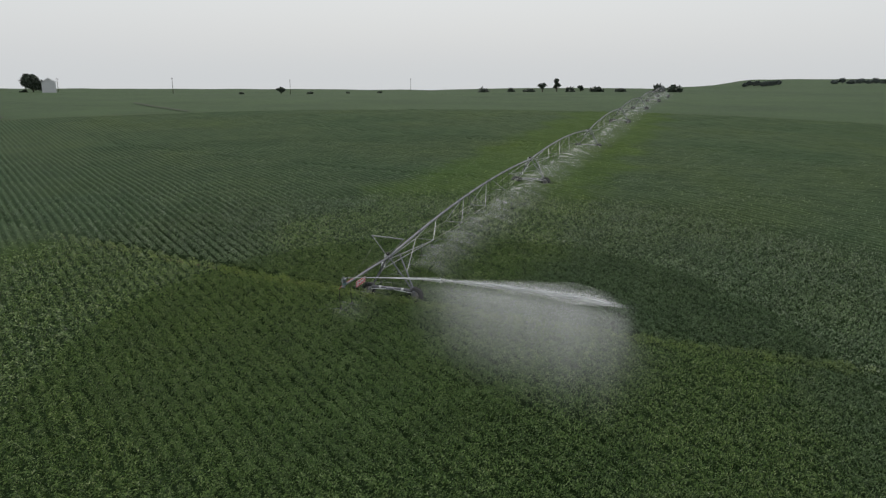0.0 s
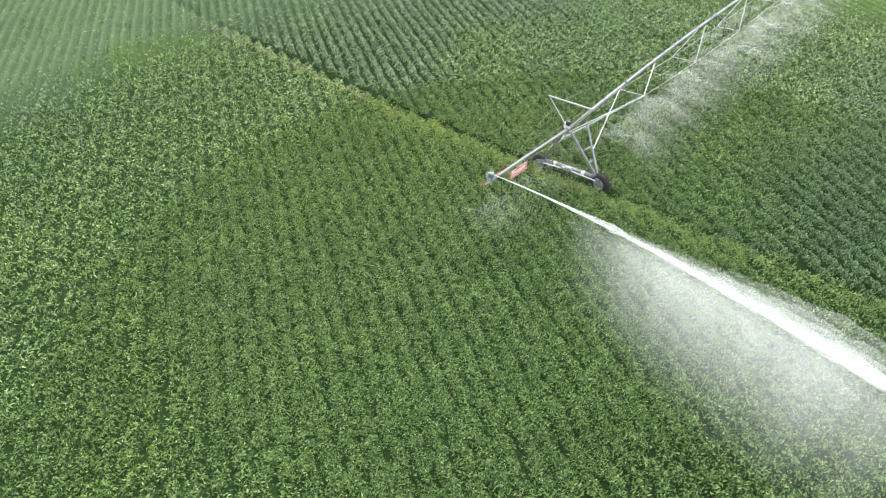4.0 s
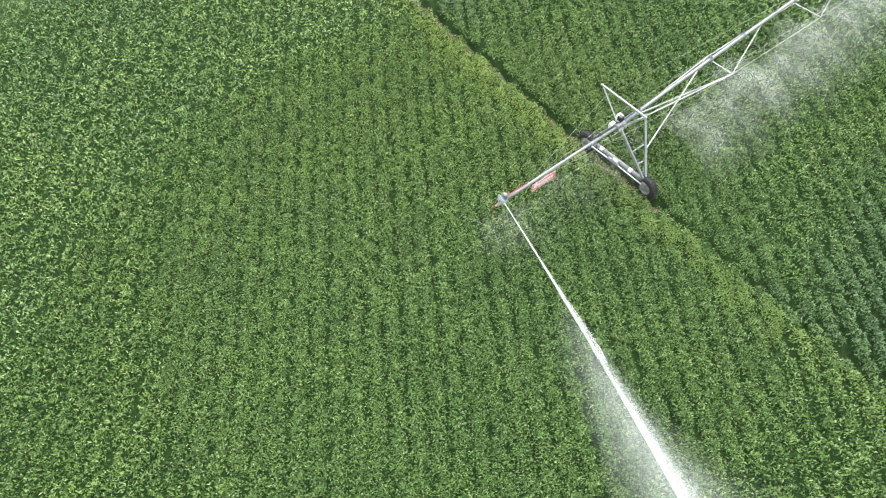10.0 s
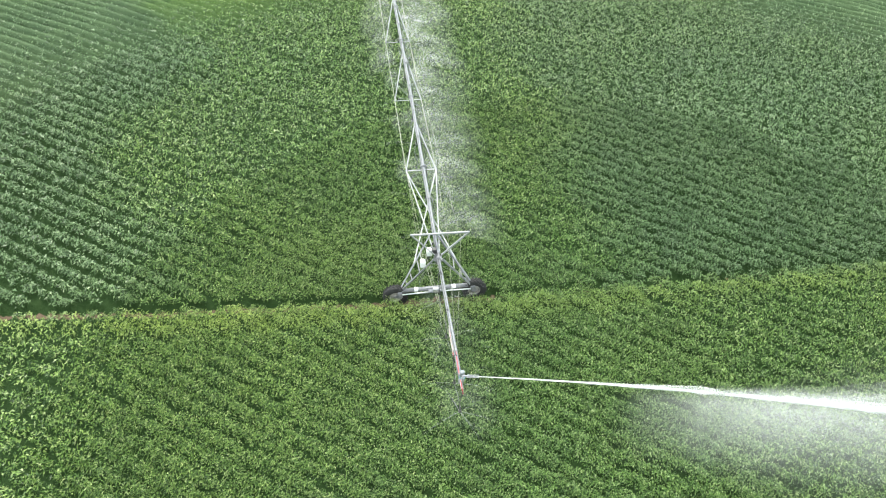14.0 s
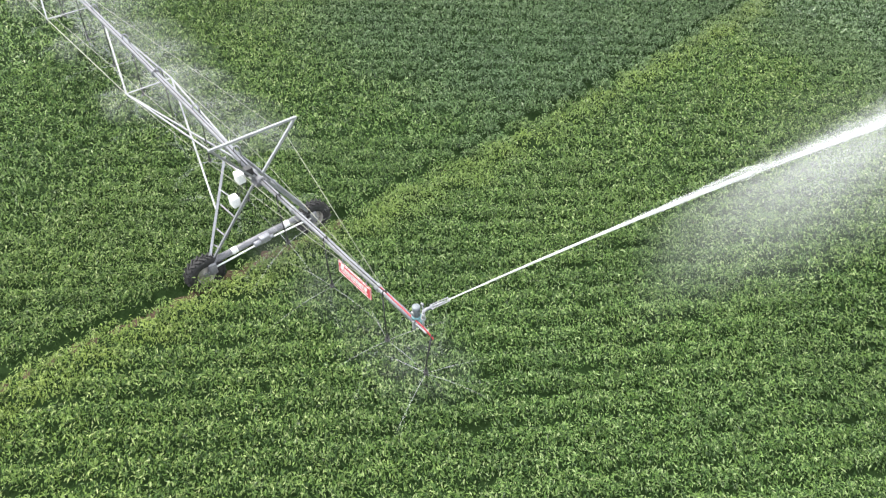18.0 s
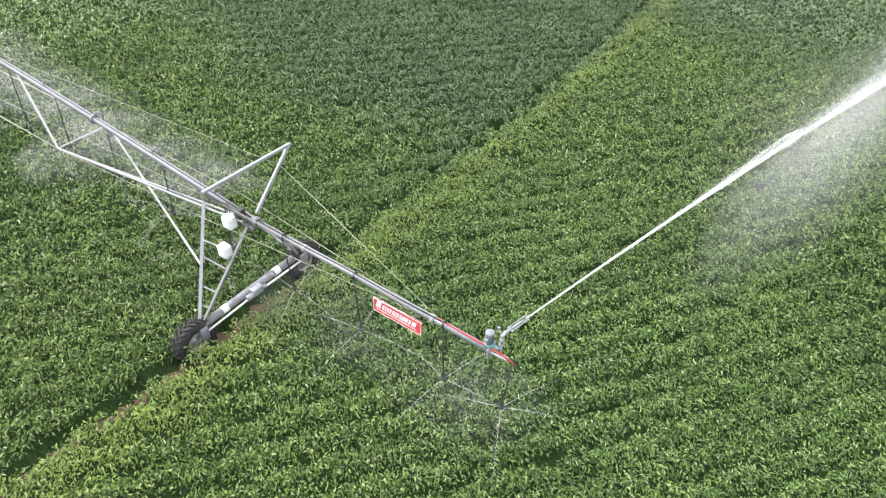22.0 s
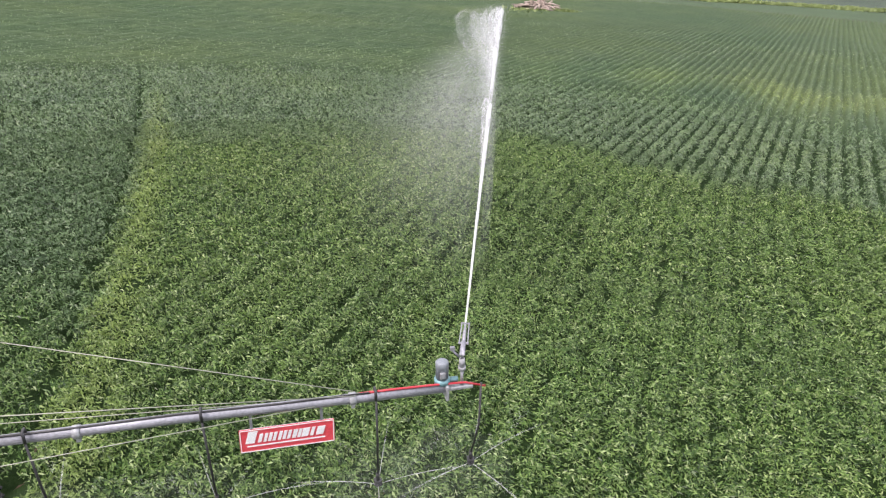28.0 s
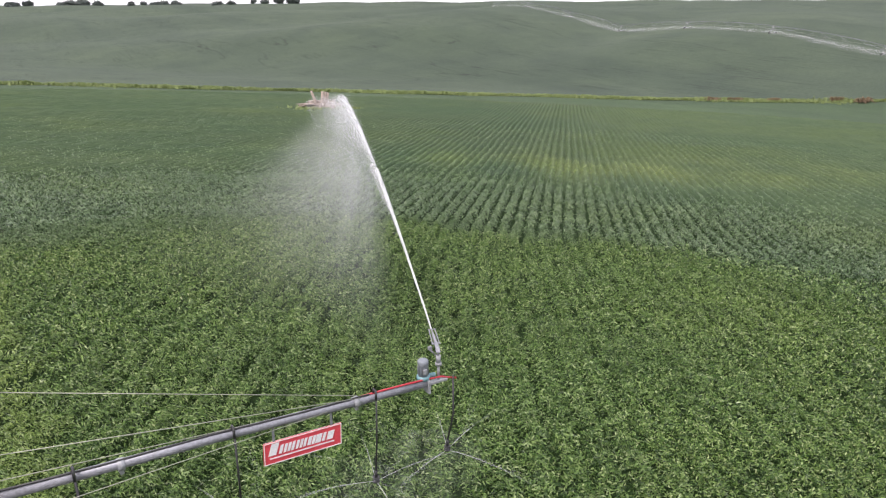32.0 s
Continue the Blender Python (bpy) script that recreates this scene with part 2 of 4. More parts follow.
def ground_mat():
    """Brown loam under the crop; further out, far green crop with haze painted in."""
    m, n, l, p = mat_new("field_ground")
    at = n.new("ShaderNodeAttribute")
    at.attribute_name = "crop"
    loam = mixrgb(n, l, noise_tex(n, l, 1.3, 6), (.055, .038, .026), (.105, .073, .049))
    big = noise_tex(n, l, .006, 4)
    mid = noise_tex(n, l, .05, 5)
    fine = noise_tex(n, l, 1.2, 3)
    # grey of the far slope stands for haze; west and near side stay greener
    g = ramp(n, [(.25, (.035, .052, .034)), (.5, (.044, .063, .041)), (.75, (.054, .074, .046))])
    l.new(big, g.inputs[0])
    fr = n.new("ShaderNodeAttribute")
    fr.attribute_name = "less_haze"
    c = mixrgb(n, l, fr.outputs["Fac"], g.outputs[0], (.034, .064, .022))
    t = ramp(n, [(.3, (.84, .86, .86)), (.7, (1.14, 1.12, 1.04))])
    l.new(mid, t.inputs[0])
    c = mixrgb(n, l, 1.0, c, t.outputs[0], "MULTIPLY")
    t2 = ramp(n, [(.3, (.8, .8, .8)), (.7, (1.15, 1.15, 1.15))])
    l.new(fine, t2.inputs[0])
    c = mixrgb(n, l, 1.0, c, t2.outputs[0], "MULTIPLY")
    # broad dark and light streaks: relief shading of the far slopes, painted in
    co = n.new("ShaderNodeTexCoord")
    mp = n.new("ShaderNodeMapping")
    mp.inputs["Rotation"].default_value = (0, 0, radians(-66))
    mp.inputs["Scale"].default_value = (.030, .004, .02)
    l.new(co.outputs["Object"], mp.inputs[0])
    st = n.new("ShaderNodeTexNoise")
    st.inputs["Scale"].default_value, st.inputs["Detail"].default_value = 1.0, 4
    l.new(mp.outputs[0], st.inputs["Vector"])
    t3 = ramp(n, [(.34, (.84, .87, .88)), (.46, (1, 1, 1)), (.58, (1, 1, 1)), (.72, (1.12, 1.11, 1.05))])
    l.new(st.outputs["Fac"], t3.inputs[0])
    c = mixrgb(n, l, 1.0, c, t3.outputs[0], "MULTIPLY")
    for turn, size, width, deep in ((-70, (.045, .007, .02), .010, .50), (-62, (.12, .014, .05), .016, .62), (-78, (.30, .022, .1), .030, .74)):
        mp2 = n.new("ShaderNodeMapping")
        mp2.inputs["Rotation"].default_value = (0, 0, radians(turn))
        mp2.inputs["Scale"].default_value = size
        l.new(co.outputs["Object"], mp2.inputs[0])
        st2 = n.new("ShaderNodeTexNoise")
        st2.inputs["Scale"].default_value, st2.inputs["Detail"].default_value = 1.0, 3
        l.new(mp2.outputs[0], st2.inputs["Vector"])
        dark = (deep, deep + .03, deep + .02)
        t4 = ramp(n, [(.44 - width, (1, 1, 1)), (.44, dark), (.44 + width, (1, 1, 1))])
        l.new(st2.outputs["Fac"], t4.inputs[0])
        gap = ramp(n, [(.46, (0, 0, 0)), (.56, (1, 1, 1))])
        l.new(noise_tex(n, l, .018 if turn == -70 else .035, 3), gap.inputs[0])
        c = mixrgb(n, l, gap.outputs[0], c, mixrgb(n, l, 1.0, c, t4.outputs[0], "MULTIPLY"))
    c = mixrgb(n, l, at.outputs["Fac"], loam, c)
    l.new(c, p.inputs["Base Color"])
    p.inputs["Roughness"].default_value = .9
    p.inputs["Specular IOR Level"].default_value = .2
    bump(n, l, p, fine, .5, .3)
    return m


M_GROUND = ground_mat()
M_STEEL = plain_mat("galvanised_steel", (.185, .19, .21), (.27, .275, .30), 3, .5, .4, .08)
M_STEELW = plain_mat("bright_galvanised_steel", (.24, .25, .26), (.32, .33, .34), 3, .5, .3, .08)
M_BEAM = plain_mat("weathered_beam_steel", (.13, .13, .145), (.21, .21, .225), 4, .55, .25, .1)
M_WHITE = plain_mat("white_enamel", (.62, .63, .64), (.72, .72, .72), 8, .35, 0, .04)
M_RED = plain_mat("red_paint", (.32, .018, .028), (.42, .030, .040), 9, .4, 0, .05)
M_SIGN = plain_mat("red_sign_face", (.50, .045, .06), (.60, .07, .085), 5, .4, 0, .02)
M_BLACK = plain_mat("black_rubber", (.009, .009, .010), (.020, .020, .020), 14, .8, 0, .3, (.028, .024, .020))
M_HOSE = plain_mat("black_hose", (.012, .012, .014), (.03, .03, .03), 20, .5, 0, .1)
M_RIM = plain_mat("worn_wheel_rim", (.22, .21, .20), (.36, .34, .32), 10, .6, .4, .2, (.16, .10, .06))
M_CABLE = plain_mat("pale_cable", (.24, .25, .20), (.34, .35, .28), 20, .5, .3, 0)
M_MOTOR = plain_mat("grey_motor_paint", (.13, .15, .165), (.19, .21, .23), 9, .5, .1, .1)
M_BARK = plain_mat("dead_wood", (.20, .155, .125), (.36, .295, .25), 4, .85, 0, .5)


# ------------------------------------------------------------------ builders
def part(name, bm, material, parent=None, label=""):
    me = bpy.data.meshes.new(name)
    bm.normal_update()
    bm.to_mesh(me)
    bm.free()
    me.materials.append(material)
    ob = new(name, me)
    if parent is not None:
        ob.parent = parent
    if label:
        ob["label"] = label
    return ob


def grid_object(name, X, Y, Z, material, keep=None, **attrs):
    """A sheet from 2-D arrays of places."""
    nx, ny = X.shape
    verts = np.stack([X, Y, Z], -1).reshape(-1, 3)
    i, j = np.meshgrid(np.arange(nx - 1), np.arange(ny - 1), indexing="ij")
    q = np.stack([i * ny + j, (i + 1) * ny + j, (i + 1) * ny + j + 1, i * ny + j + 1], -1).reshape(-1, 4)
    if keep is not None:
        k = keep[:-1, :-1] & keep[1:, :-1] & keep[1:, 1:] & keep[:-1, 1:]
        q = q[k.reshape(-1)]
        used = np.zeros(len(verts), bool)
        used[q.reshape(-1)] = True
        re = np.cumsum(used) - 1
        verts, q = verts[used], re[q]
        attrs = {a: v.reshape(-1)[used] for a, v in attrs.items()}
    ob = faces_object(name, verts, q, material)
    for a, v in attrs.items():
        at = ob.data.attributes.new(a, "FLOAT", "POINT")
        at.data.foreach_set("value", np.asarray(v, np.float32).reshape(-1))
    return ob


def faces_object(name, verts, faces, material, smooth=True):
    me = bpy.data.meshes.new(name)
    k = faces.shape[1]
    me.vertices.add(len(verts))
    me.vertices.foreach_set("co", np.asarray(verts, np.float32).reshape(-1))
    me.loops.add(faces.size)
    me.loops.foreach_set("vertex_index", np.asarray(faces, np.int32).reshape(-1))
    me.polygons.add(len(faces))
    me.polygons.foreach_set("loop_start", np.arange(0, faces.size, k, dtype=np.int32))
    me.polygons.foreach_set("loop_total", np.full(len(faces), k, np.int32))
    me.polygons.foreach_set("use_smooth", np.full(len(faces), smooth))
    me.materials.append(material)
    me.update(calc_edges=True)
    return new(name, me)


# ------------------------------------------------------------------ ground and crop
def graded(c, near, step, far, grow):
    out, d, s = [0.0], 0.0, step
    while d < far:
        d += s
        if d > near:
            s *= grow
        out.append(d)
    a = np.array(out)
    return np.concatenate([c - a[:0:-1], c + a])


gx, gy = np.meshgrid(graded(8, 60, 1.2, 4300, 1.045), graded(8, 60, 1.2, 4300, 1.045), indexing="ij")
R_CROP = 165.0
gr = np.hypot(gx - CORE[0], gy - CORE[1])
blend = np.clip((gr - R_CROP + 8) / 8, 0, 1)
gz = soil(gx, gy) + blend * (CROP_H - .22)
near_side = np.clip((np.interp(gx, *np.array(DRAIN).T) - gy) / 6, 0, 1) * np.clip((gx + 150) / 60, 0, 1) * np.clip((330 - gx) / 30, 0, 1)
ground = grid_object("ground", gx, gy, gz, M_GROUND, crop=blend, less_haze=np.maximum(np.clip((40 - gx - .3 * gy) / 120, 0, 1), .7 * near_side))
tagged(ground, "rolling farmland of brown loam under green crop", "ground", kind="structure")

ca, sa_ = math.cos(ROW_AZ), math.sin(ROW_AZ)


def crop_sheet(name, half, across, along, hole, label):
    """Foliage inside and between the plants, laid out along the rows, shade painted in."""
    wide = half + 6 + half * .2
    ac = np.arange(-wide, wide, across)
    al = np.arange(-half, half + along, along)
    S, A = np.meshgrid(ac, al, indexing="ij")
    S = S + sway(A + 8 * (ca + sa_))
    x = CORE[0] + A * ca + S * sa_
    y = CORE[1] + A * sa_ - S * ca
    r = np.hypot(x - CORE[0], y - CORE[1])
    # 1 near the core, where the sheet sinks and takes the painted shade
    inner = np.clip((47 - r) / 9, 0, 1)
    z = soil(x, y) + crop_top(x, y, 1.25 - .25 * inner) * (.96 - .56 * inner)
    keep = (r < half) & (r > hole)
    z = z - .06 * (hole > 90)
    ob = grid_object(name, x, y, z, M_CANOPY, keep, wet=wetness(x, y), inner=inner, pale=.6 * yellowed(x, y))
    return tagged(ob, label, "crop", kind="stuff")


crop_sheet("soybean_stems", 42.0, ROW / 4, .45, -1, "low soybean stems and leaves, shade between plants painted dark")
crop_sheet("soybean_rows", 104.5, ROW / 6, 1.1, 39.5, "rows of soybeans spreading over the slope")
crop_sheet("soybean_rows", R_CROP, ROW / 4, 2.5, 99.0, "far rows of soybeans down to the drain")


def bean_plants(name, lo, hi, step, leaves, size, seed, label, fine=True, ring=None):
    """Plants set along the rows, each a dome of cupped leaves."""
    rng = np.random.default_rng(seed)
    m = math.ceil((hi * 1.15 + 4) / ROW)
    rows = np.arange(-m, m + 1) * ROW
    along = np.arange(-hi, hi, step)
    # row centres are where the gap term is least
    s0 = CORE[0] * sa_ - CORE[1] * ca
    shift = (math.floor(s0 / ROW) + .5) * ROW - s0
    S, A = np.meshgrid(rows + shift, along, indexing="ij")
    S = S + sway(A + 8 * (ca + sa_))
    wide = wetness(CORE[0] + A * ca + S * sa_, CORE[1] + A * sa_ - S * ca)
    S = S + rng.normal(0, 1, S.shape) * (.06 + .05 * wide)
    A = A + rng.uniform(-.5, .5, A.shape) * step
    px, py = (CORE[0] + A * ca + S * sa_).ravel(), (CORE[1] + A * sa_ - S * ca).ravel()
    r = np.hypot(px - CORE[0], py - CORE[1])
    ok = (r < hi) & (r >= lo) & (track_gap(px, py) < .35)
    if ring:
        d = np.hypot(px - NEAR[0], py - NEAR[1])
        ok &= (d >= ring[0]) & (d < ring[1])
    px, py = px[ok], py[ok]
    n = len(px)
    wet, pale = wetness(px, py), bent(px, py)
    spread = (.26 + .075 * wet + .08 * pale) * rng.uniform(.75, 1.2, n)
    high = (CROP_H + .05 * lumps(px, py, .12, 6)) * (1 + rng.uniform(-.22, .18, n) * (.5 + .5 * wet)) * (1 + .20 * pale)
    k = leaves
    a = rng.uniform(0, 2 * math.pi, (n, k))
    q = np.sqrt(rng.uniform(0, 1, (n, k)))
    lean = .22 * pale[:, None]
    x = px[:, None] + spread[:, None] * q * np.cos(a) * 1.15 - lean * rng.uniform(.3, 1, (n, k))
    y = py[:, None] + spread[:, None] * q * np.sin(a) * 1.15
    z = soil(px, py)[:, None] + high[:, None] * (1 - .42 * q ** 2) * (1.06 - (.24 + .16 * wet[:, None]) * rng.uniform(0, 1, (n, k)))
    wk, pk = np.repeat(wet, k), np.repeat(pale, k)
    x, y, z, a = x.ravel(), y.ravel(), z.ravel(), a.ravel() + rng.normal(0, .8, n * k)
    g = track_gap(x, y) < .8
    x, y, z, a, wk, pk = x[g], y[g], z[g], a[g], wk[g], pk[g]
    n = len(x)
    s = size * rng.uniform(.6, 1.35, n)
    tilt = rng.normal(-.15, .60, n)
    roll = rng.normal(0, .50, n)
    blown = rng.uniform(0, 1, n) < .4
    a = np.where(blown, rng.normal(-.6, .5, n), a)
    d = np.stack([np.cos(a) * np.cos(tilt), np.sin(a) * np.cos(tilt), np.sin(tilt)], 1)
    w = np.stack([-np.sin(a) * np.cos(roll), np.cos(a) * np.cos(roll), np.sin(roll)], 1)
    up = np.cross(d, w)
    c = np.stack([x, y, z], 1)
    s_ = s[:, None]
    base = c - d * s_ * .65
    tip = c + d * s_ * .85 - up * s_ * .18
    left = c + w * s_ * .24 + up * s_ * .10
    right = c - w * s_ * .24 + up * s_ * .10
    if fine:
        verts = np.stack([base, right, tip, left], 1).reshape(-1, 3)
        o = np.arange(n)[:, None] * 4
        faces = np.concatenate([o + [0, 1, 2], o + [0, 2, 3]], 1).reshape(-1, 3)
    else:
        verts = np.stack([right - d * s_ * .4, tip, left - d * s_ * .4], 1).reshape(-1, 3)
        faces = np.arange(n * 3).reshape(-1, 3)
    ob = faces_object(name, verts, faces, M_LEAF, False)
    for key, v in (("wet", wk), ("pale", np.clip(pk * rng.uniform(.2, .95, n) + yellowed(x, y), 0, 1))):
        at = ob.data.attributes.new(key, "FLOAT", "POINT")
        at.data.foreach_set("value", np.repeat(v, 4 if fine else 3).astype(np.float32))
    return tagged(ob, label, "soybean plants", kind="stuff")


bean_plants("soybean_plants", 0, 25, .18, 84, .077, 21, "leafy green soybean plants, leaves slightly cupped", True, (0, 14))
bean_plants("soybean_plants", 0, 25, .21, 46, .100, 25, "green soybean plants closing over the rows", True, (14, 99))
bean_plants("soybean_plants", 25, 42, .28, 32, .128, 23, "green soybean plants in rows on the slope", False)
bean_plants("soybean_plants", 42, 60, .35, 18, .135, 22, "soybean plants further along the rows", False)
bean_plants("soybean_plants", 60, 95, .50, 7, .15, 24, "far soybean plants along the rows", False)

# ------------------------------------------------------------------ shapes
def tube(bm, p, q, r, n=8, r2=None):
    p, q = Vector(p), Vector(q)
    d = q - p
    m = Matrix.Translation((p + q) / 2) @ d.to_track_quat("Z", "Y").to_matrix().to_4x4()
    bmesh.ops.create_cone(bm, cap_ends=True, segments=n, radius1=r, radius2=r if r2 is None else r2, depth=d.length, matrix=m)
    for f in bm.faces:
        f.smooth = len(f.verts) == 4
    return bm


def pipe_line(bm, pts, r, n=10):
    """A pipe through the points, with round section and closed ends."""
    pts = [Vector(p) for p in pts]
    rr = r if isinstance(r, (list, tuple)) else [r] * len(pts)
    rings = []
    for i, p in enumerate(pts):
        d = (pts[min(i + 1, len(pts) - 1)] - pts[max(i - 1, 0)]).normalized()
        side = d.cross(Vector((0, 0, 1)))
        if side.length < .05:
            side = d.cross(Vector((0, 1, 0)))
        side.normalize()
        up = side.cross(d)
        rings.append([bm.verts.new(p + (side * math.cos(a) + up * math.sin(a)) * rr[i]) for a in [2 * math.pi * k / n for k in range(n)]])
    for a, b in zip(rings, rings[1:]):
        for k in range(n):
            f = bm.faces.new((a[k], a[(k + 1) % n], b[(k + 1) % n], b[k]))
            f.smooth = True
    bm.faces.new(rings[0][::-1])
    bm.faces.new(rings[-1])
    return bm


def box(bm, c, size, rot=None, bev=.012):
    g = bmesh.new()
    bmesh.ops.create_cube(g, size=1, matrix=Matrix.Diagonal((*size, 1)))
    if bev:
        bmesh.ops.bevel(g, geom=g.edges[:], offset=bev, segments=2, affect="EDGES", profile=.5)
    m = Matrix.Translation(c) @ (rot.to_4x4() if rot else Matrix())
    bmesh.ops.transform(g, matrix=m, verts=g.verts[:])
    me = bpy.data.meshes.new("tmp")
    g.to_mesh(me)
    g.free()
    bm.from_mesh(me)
    bpy.data.meshes.remove(me)
    return bm


def bar(bm, p, q, w, h):
    """A flat-sided bar from p to q."""
    p, q = Vector(p), Vector(q)
    return box(bm, (p + q) / 2, (w, h, (q - p).length), (q - p).to_track_quat("Z", "Y").to_matrix(), min(w, h) * .18)


def angle_iron(bm, p, q, w, t=.012):
    """An L-shaped steel angle from p to q."""
    p, q = Vector(p), Vector(q)
    r = (q - p).to_track_quat("Z", "Y").to_matrix()
    mid, n = (p + q) / 2, (q - p).length
    box(bm, mid + r @ Vector((0, w / 2, 0)), (w, t, n), r, 0)
    box(bm, mid + r @ Vector((w / 2, t / 2 + .001, 0)), (t, w - t, n), r, 0)
    return bm


def revolve(bm, prof, c, axis="X", n=28):
    rings = []
    for k in range(n):
        a = 2 * math.pi * k / n
        ring = []
        for (u, r) in prof:
            v = Vector((u, r * math.cos(a), r * math.sin(a)))
            if axis == "Z":
                v = Vector((r * math.cos(a), r * math.sin(a), u))
            ring.append(bm.verts.new(Vector(c) + v))
        rings.append(ring)
    for k in range(n):
        a, b = rings[k], rings[(k + 1) % n]
        for i in range(len(prof) - 1):
            f = bm.faces.new((a[i], a[i + 1], b[i + 1], b[i]))
            f.smooth = True
    return bm


def empty(name, m=None):
    ob = new(name)
    ob.empty_display_size = .3
    if m is not None:
        ob.matrix_world = m
    return ob


# ------------------------------------------------------------------ drive towers
BEAM_X, BEAM_Z, HUB_Z, HALF = -.62, .95, .60, 1.95


def make_wheel(parent, y):
    w = empty("wheel")
    w.parent = parent
    w.location = (-.69, y, HUB_Z)
    bm = bmesh.new()
    revolve(bm, [(-.13, .30), (-.17, .36), (-.175, .48), (-.15, .555), (-.07, .585), (.07, .585), (.15, .555), (.175, .48), (.17, .36), (.13, .30)], (0, 0, 0), n=32)
    for k in range(22):
        a = 2 * math.pi * k / 22
        for s, o in ((1, 0), (-1, math.pi / 22)):
            r = Matrix.Rotation(a + o, 3, "X")
            box(bm, r @ Vector((s * .085, 0, .59)), (.19, .05, .06), r @ Matrix.Rotation(s * .7, 3, "Z"), 0)
    bm.verts.ensure_lookup_table()
    rim_verts = [v for v in bm.verts[:320] if abs(v.co.x) < .1]
    for k in range((len(bm.verts) - 320) // 8):
        v = bm.verts[320 + 8 * k]
        bm.edges.new((v, min(rim_verts, key=lambda q: (q.co - v.co).length)))
    part("tyre", bm, M_BLACK, w, "muddy black lugged tractor tyre")
    bm = bmesh.new()
    revolve(bm, [(-.13, .31), (-.12, .26), (.02, .25), (.05, .20), (.03, .11), (.07, .10), (.075, .02), (.075, .001)], (0, 0, 0), n=24)
    revolve(bm, [(.13, .31), (.12, .27), (.03, .255)], (0, 0, 0), n=24)
    part("rim", bm, M_RIM, w, "grey pressed-steel wheel rim")
    bm = bmesh.new()
    tube(bm, (.06, 0, 0), (.12, 0, 0), .06, 10)
    part("hub_cap", bm, M_STEEL, w)
    return w


def make_tower():
    t = empty("drive_tower")
    bm = bmesh.new()
    pipe_line(bm, [(BEAM_X, -1.78, BEAM_Z), (BEAM_X, 1.78, BEAM_Z)], .105, 14)
    part("base_beam", bm, M_BEAM, t, "dark galvanised base beam")
    for y in (-1, .85):
        bm = bmesh.new()
        pipe_line(bm, [(BEAM_X, y - .10, BEAM_Z), (BEAM_X, y + .10, BEAM_Z)], .108, 14)
        part("white_marker", bm, M_WHITE, t, "white reflective band on the beam")
    bm = bmesh.new()
    box(bm, (BEAM_X + .16, -.02, BEAM_Z + .02), (.20, .34, .22), None, .03)
    tube(bm, (BEAM_X + .2, -.42, BEAM_Z), (BEAM_X + .2, -.18, BEAM_Z), .085, 14)
    tube(bm, (BEAM_X + .2, .12, BEAM_Z), (BEAM_X + .2, .26, BEAM_Z), .06, 12)
    part("drive_motor", bm, M_STEEL, t, "grey centre drive gearmotor")
    for s in (-1, 1):
        bm = bmesh.new()
        tube(bm, (BEAM_X + .22, s * .3 - .03, BEAM_Z - .02), (BEAM_X + .12, s * 1.72, BEAM_Z - .16), .028, 8)
        part("drive_shaft", bm, M_WHITE, t, "white drive shaft guard")
        bm = bmesh.new()
        box(bm, (BEAM_X + .02, s * 1.80, BEAM_Z - .18), (.30, .24, .40), None, .04)
        tube(bm, (BEAM_X + .05, s * 1.84, HUB_Z), (-.62, s * 1.95, HUB_Z), .08, 12)
        part("wheel_gearbox", bm, M_BEAM, t)
        bm = bmesh.new()
        angle_iron(bm, (BEAM_X + .02, s * 1.66, BEAM_Z + .06), (.02, s * .16, 3.42), .10)
        part("front_leg", bm, M_STEEL, t)
        bm = bmesh.new()
        angle_iron(bm, (BEAM_X - .06, s * 1.74, BEAM_Z + .06), (-1.55, s * .18, 3.52), .085)
        part("rear_leg", bm, M_STEEL, t)
        for z in (1.35, 1.75, 2.35):
            f = (z - BEAM_Z) / (3.45 - BEAM_Z)
            a = Vector((BEAM_X + .02, s * 1.66, BEAM_Z)).lerp(Vector((.02, s * .16, 3.42)), f)
            b = Vector((BEAM_X - .06, s * 1.74, BEAM_Z)).lerp(Vector((-1.55, s * .18, 3.52)), f)
            bm = bmesh.new()
            bar(bm, a, b, .045, .03)
            part("leg_rung", bm, M_BEAM, t)
        make_wheel(t, s * HALF - .07)
    bm = bmesh.new()
    revolve(bm, [(-.34, .10), (-.30, .125), (-.20, .125), (-.18, .10), (.10, .10), (.12, .13), (.2, .13), (.22, .09)], (0, 0, 3.54), n=16)
    box(bm, (-.02, 0, 3.40), (.34, .36, .10), None, .02)
    part("flex_joint", bm, M_BEAM, t, "dark flexible pipe joint with steel saddle")
    bm = bmesh.new()
    box(bm, (-.42, -.36, 3.52), (.30, .26, .34), None, .05)
    part("control_box", bm, M_WHITE, t, "white tower control box")
    bm = bmesh.new()
    box(bm, (-.45, -.66, 2.80), (.30, .26, .34), None, .05)
    part("junction_box", bm, M_WHITE, t, "white electrical box on the tower leg")
    bm = bmesh.new()
    box(bm, (-.22, -.16, 3.74), (.20, .22, .24), None, .02)
    part("alignment_switch", bm, M_HOSE, t, "black alignment switch housing")
    bm = bmesh.new()
    bar(bm, (-1.15, -.75, 2.86), (-.6, -.67, 2.84), .03, .03)
    part("box_bracket", bm, M_STEELW, t)
    for o in (-.06, .02, .08):
        bm = bmesh.new()
        pipe_line(bm, [(-.36 + o, -.36, 3.36), (-.38 + o, -.42, 3.15), (-.43 + o, -.56, 2.96)], .012, 6)
        part("wiring", bm, M_HOSE, t, "black control cable")
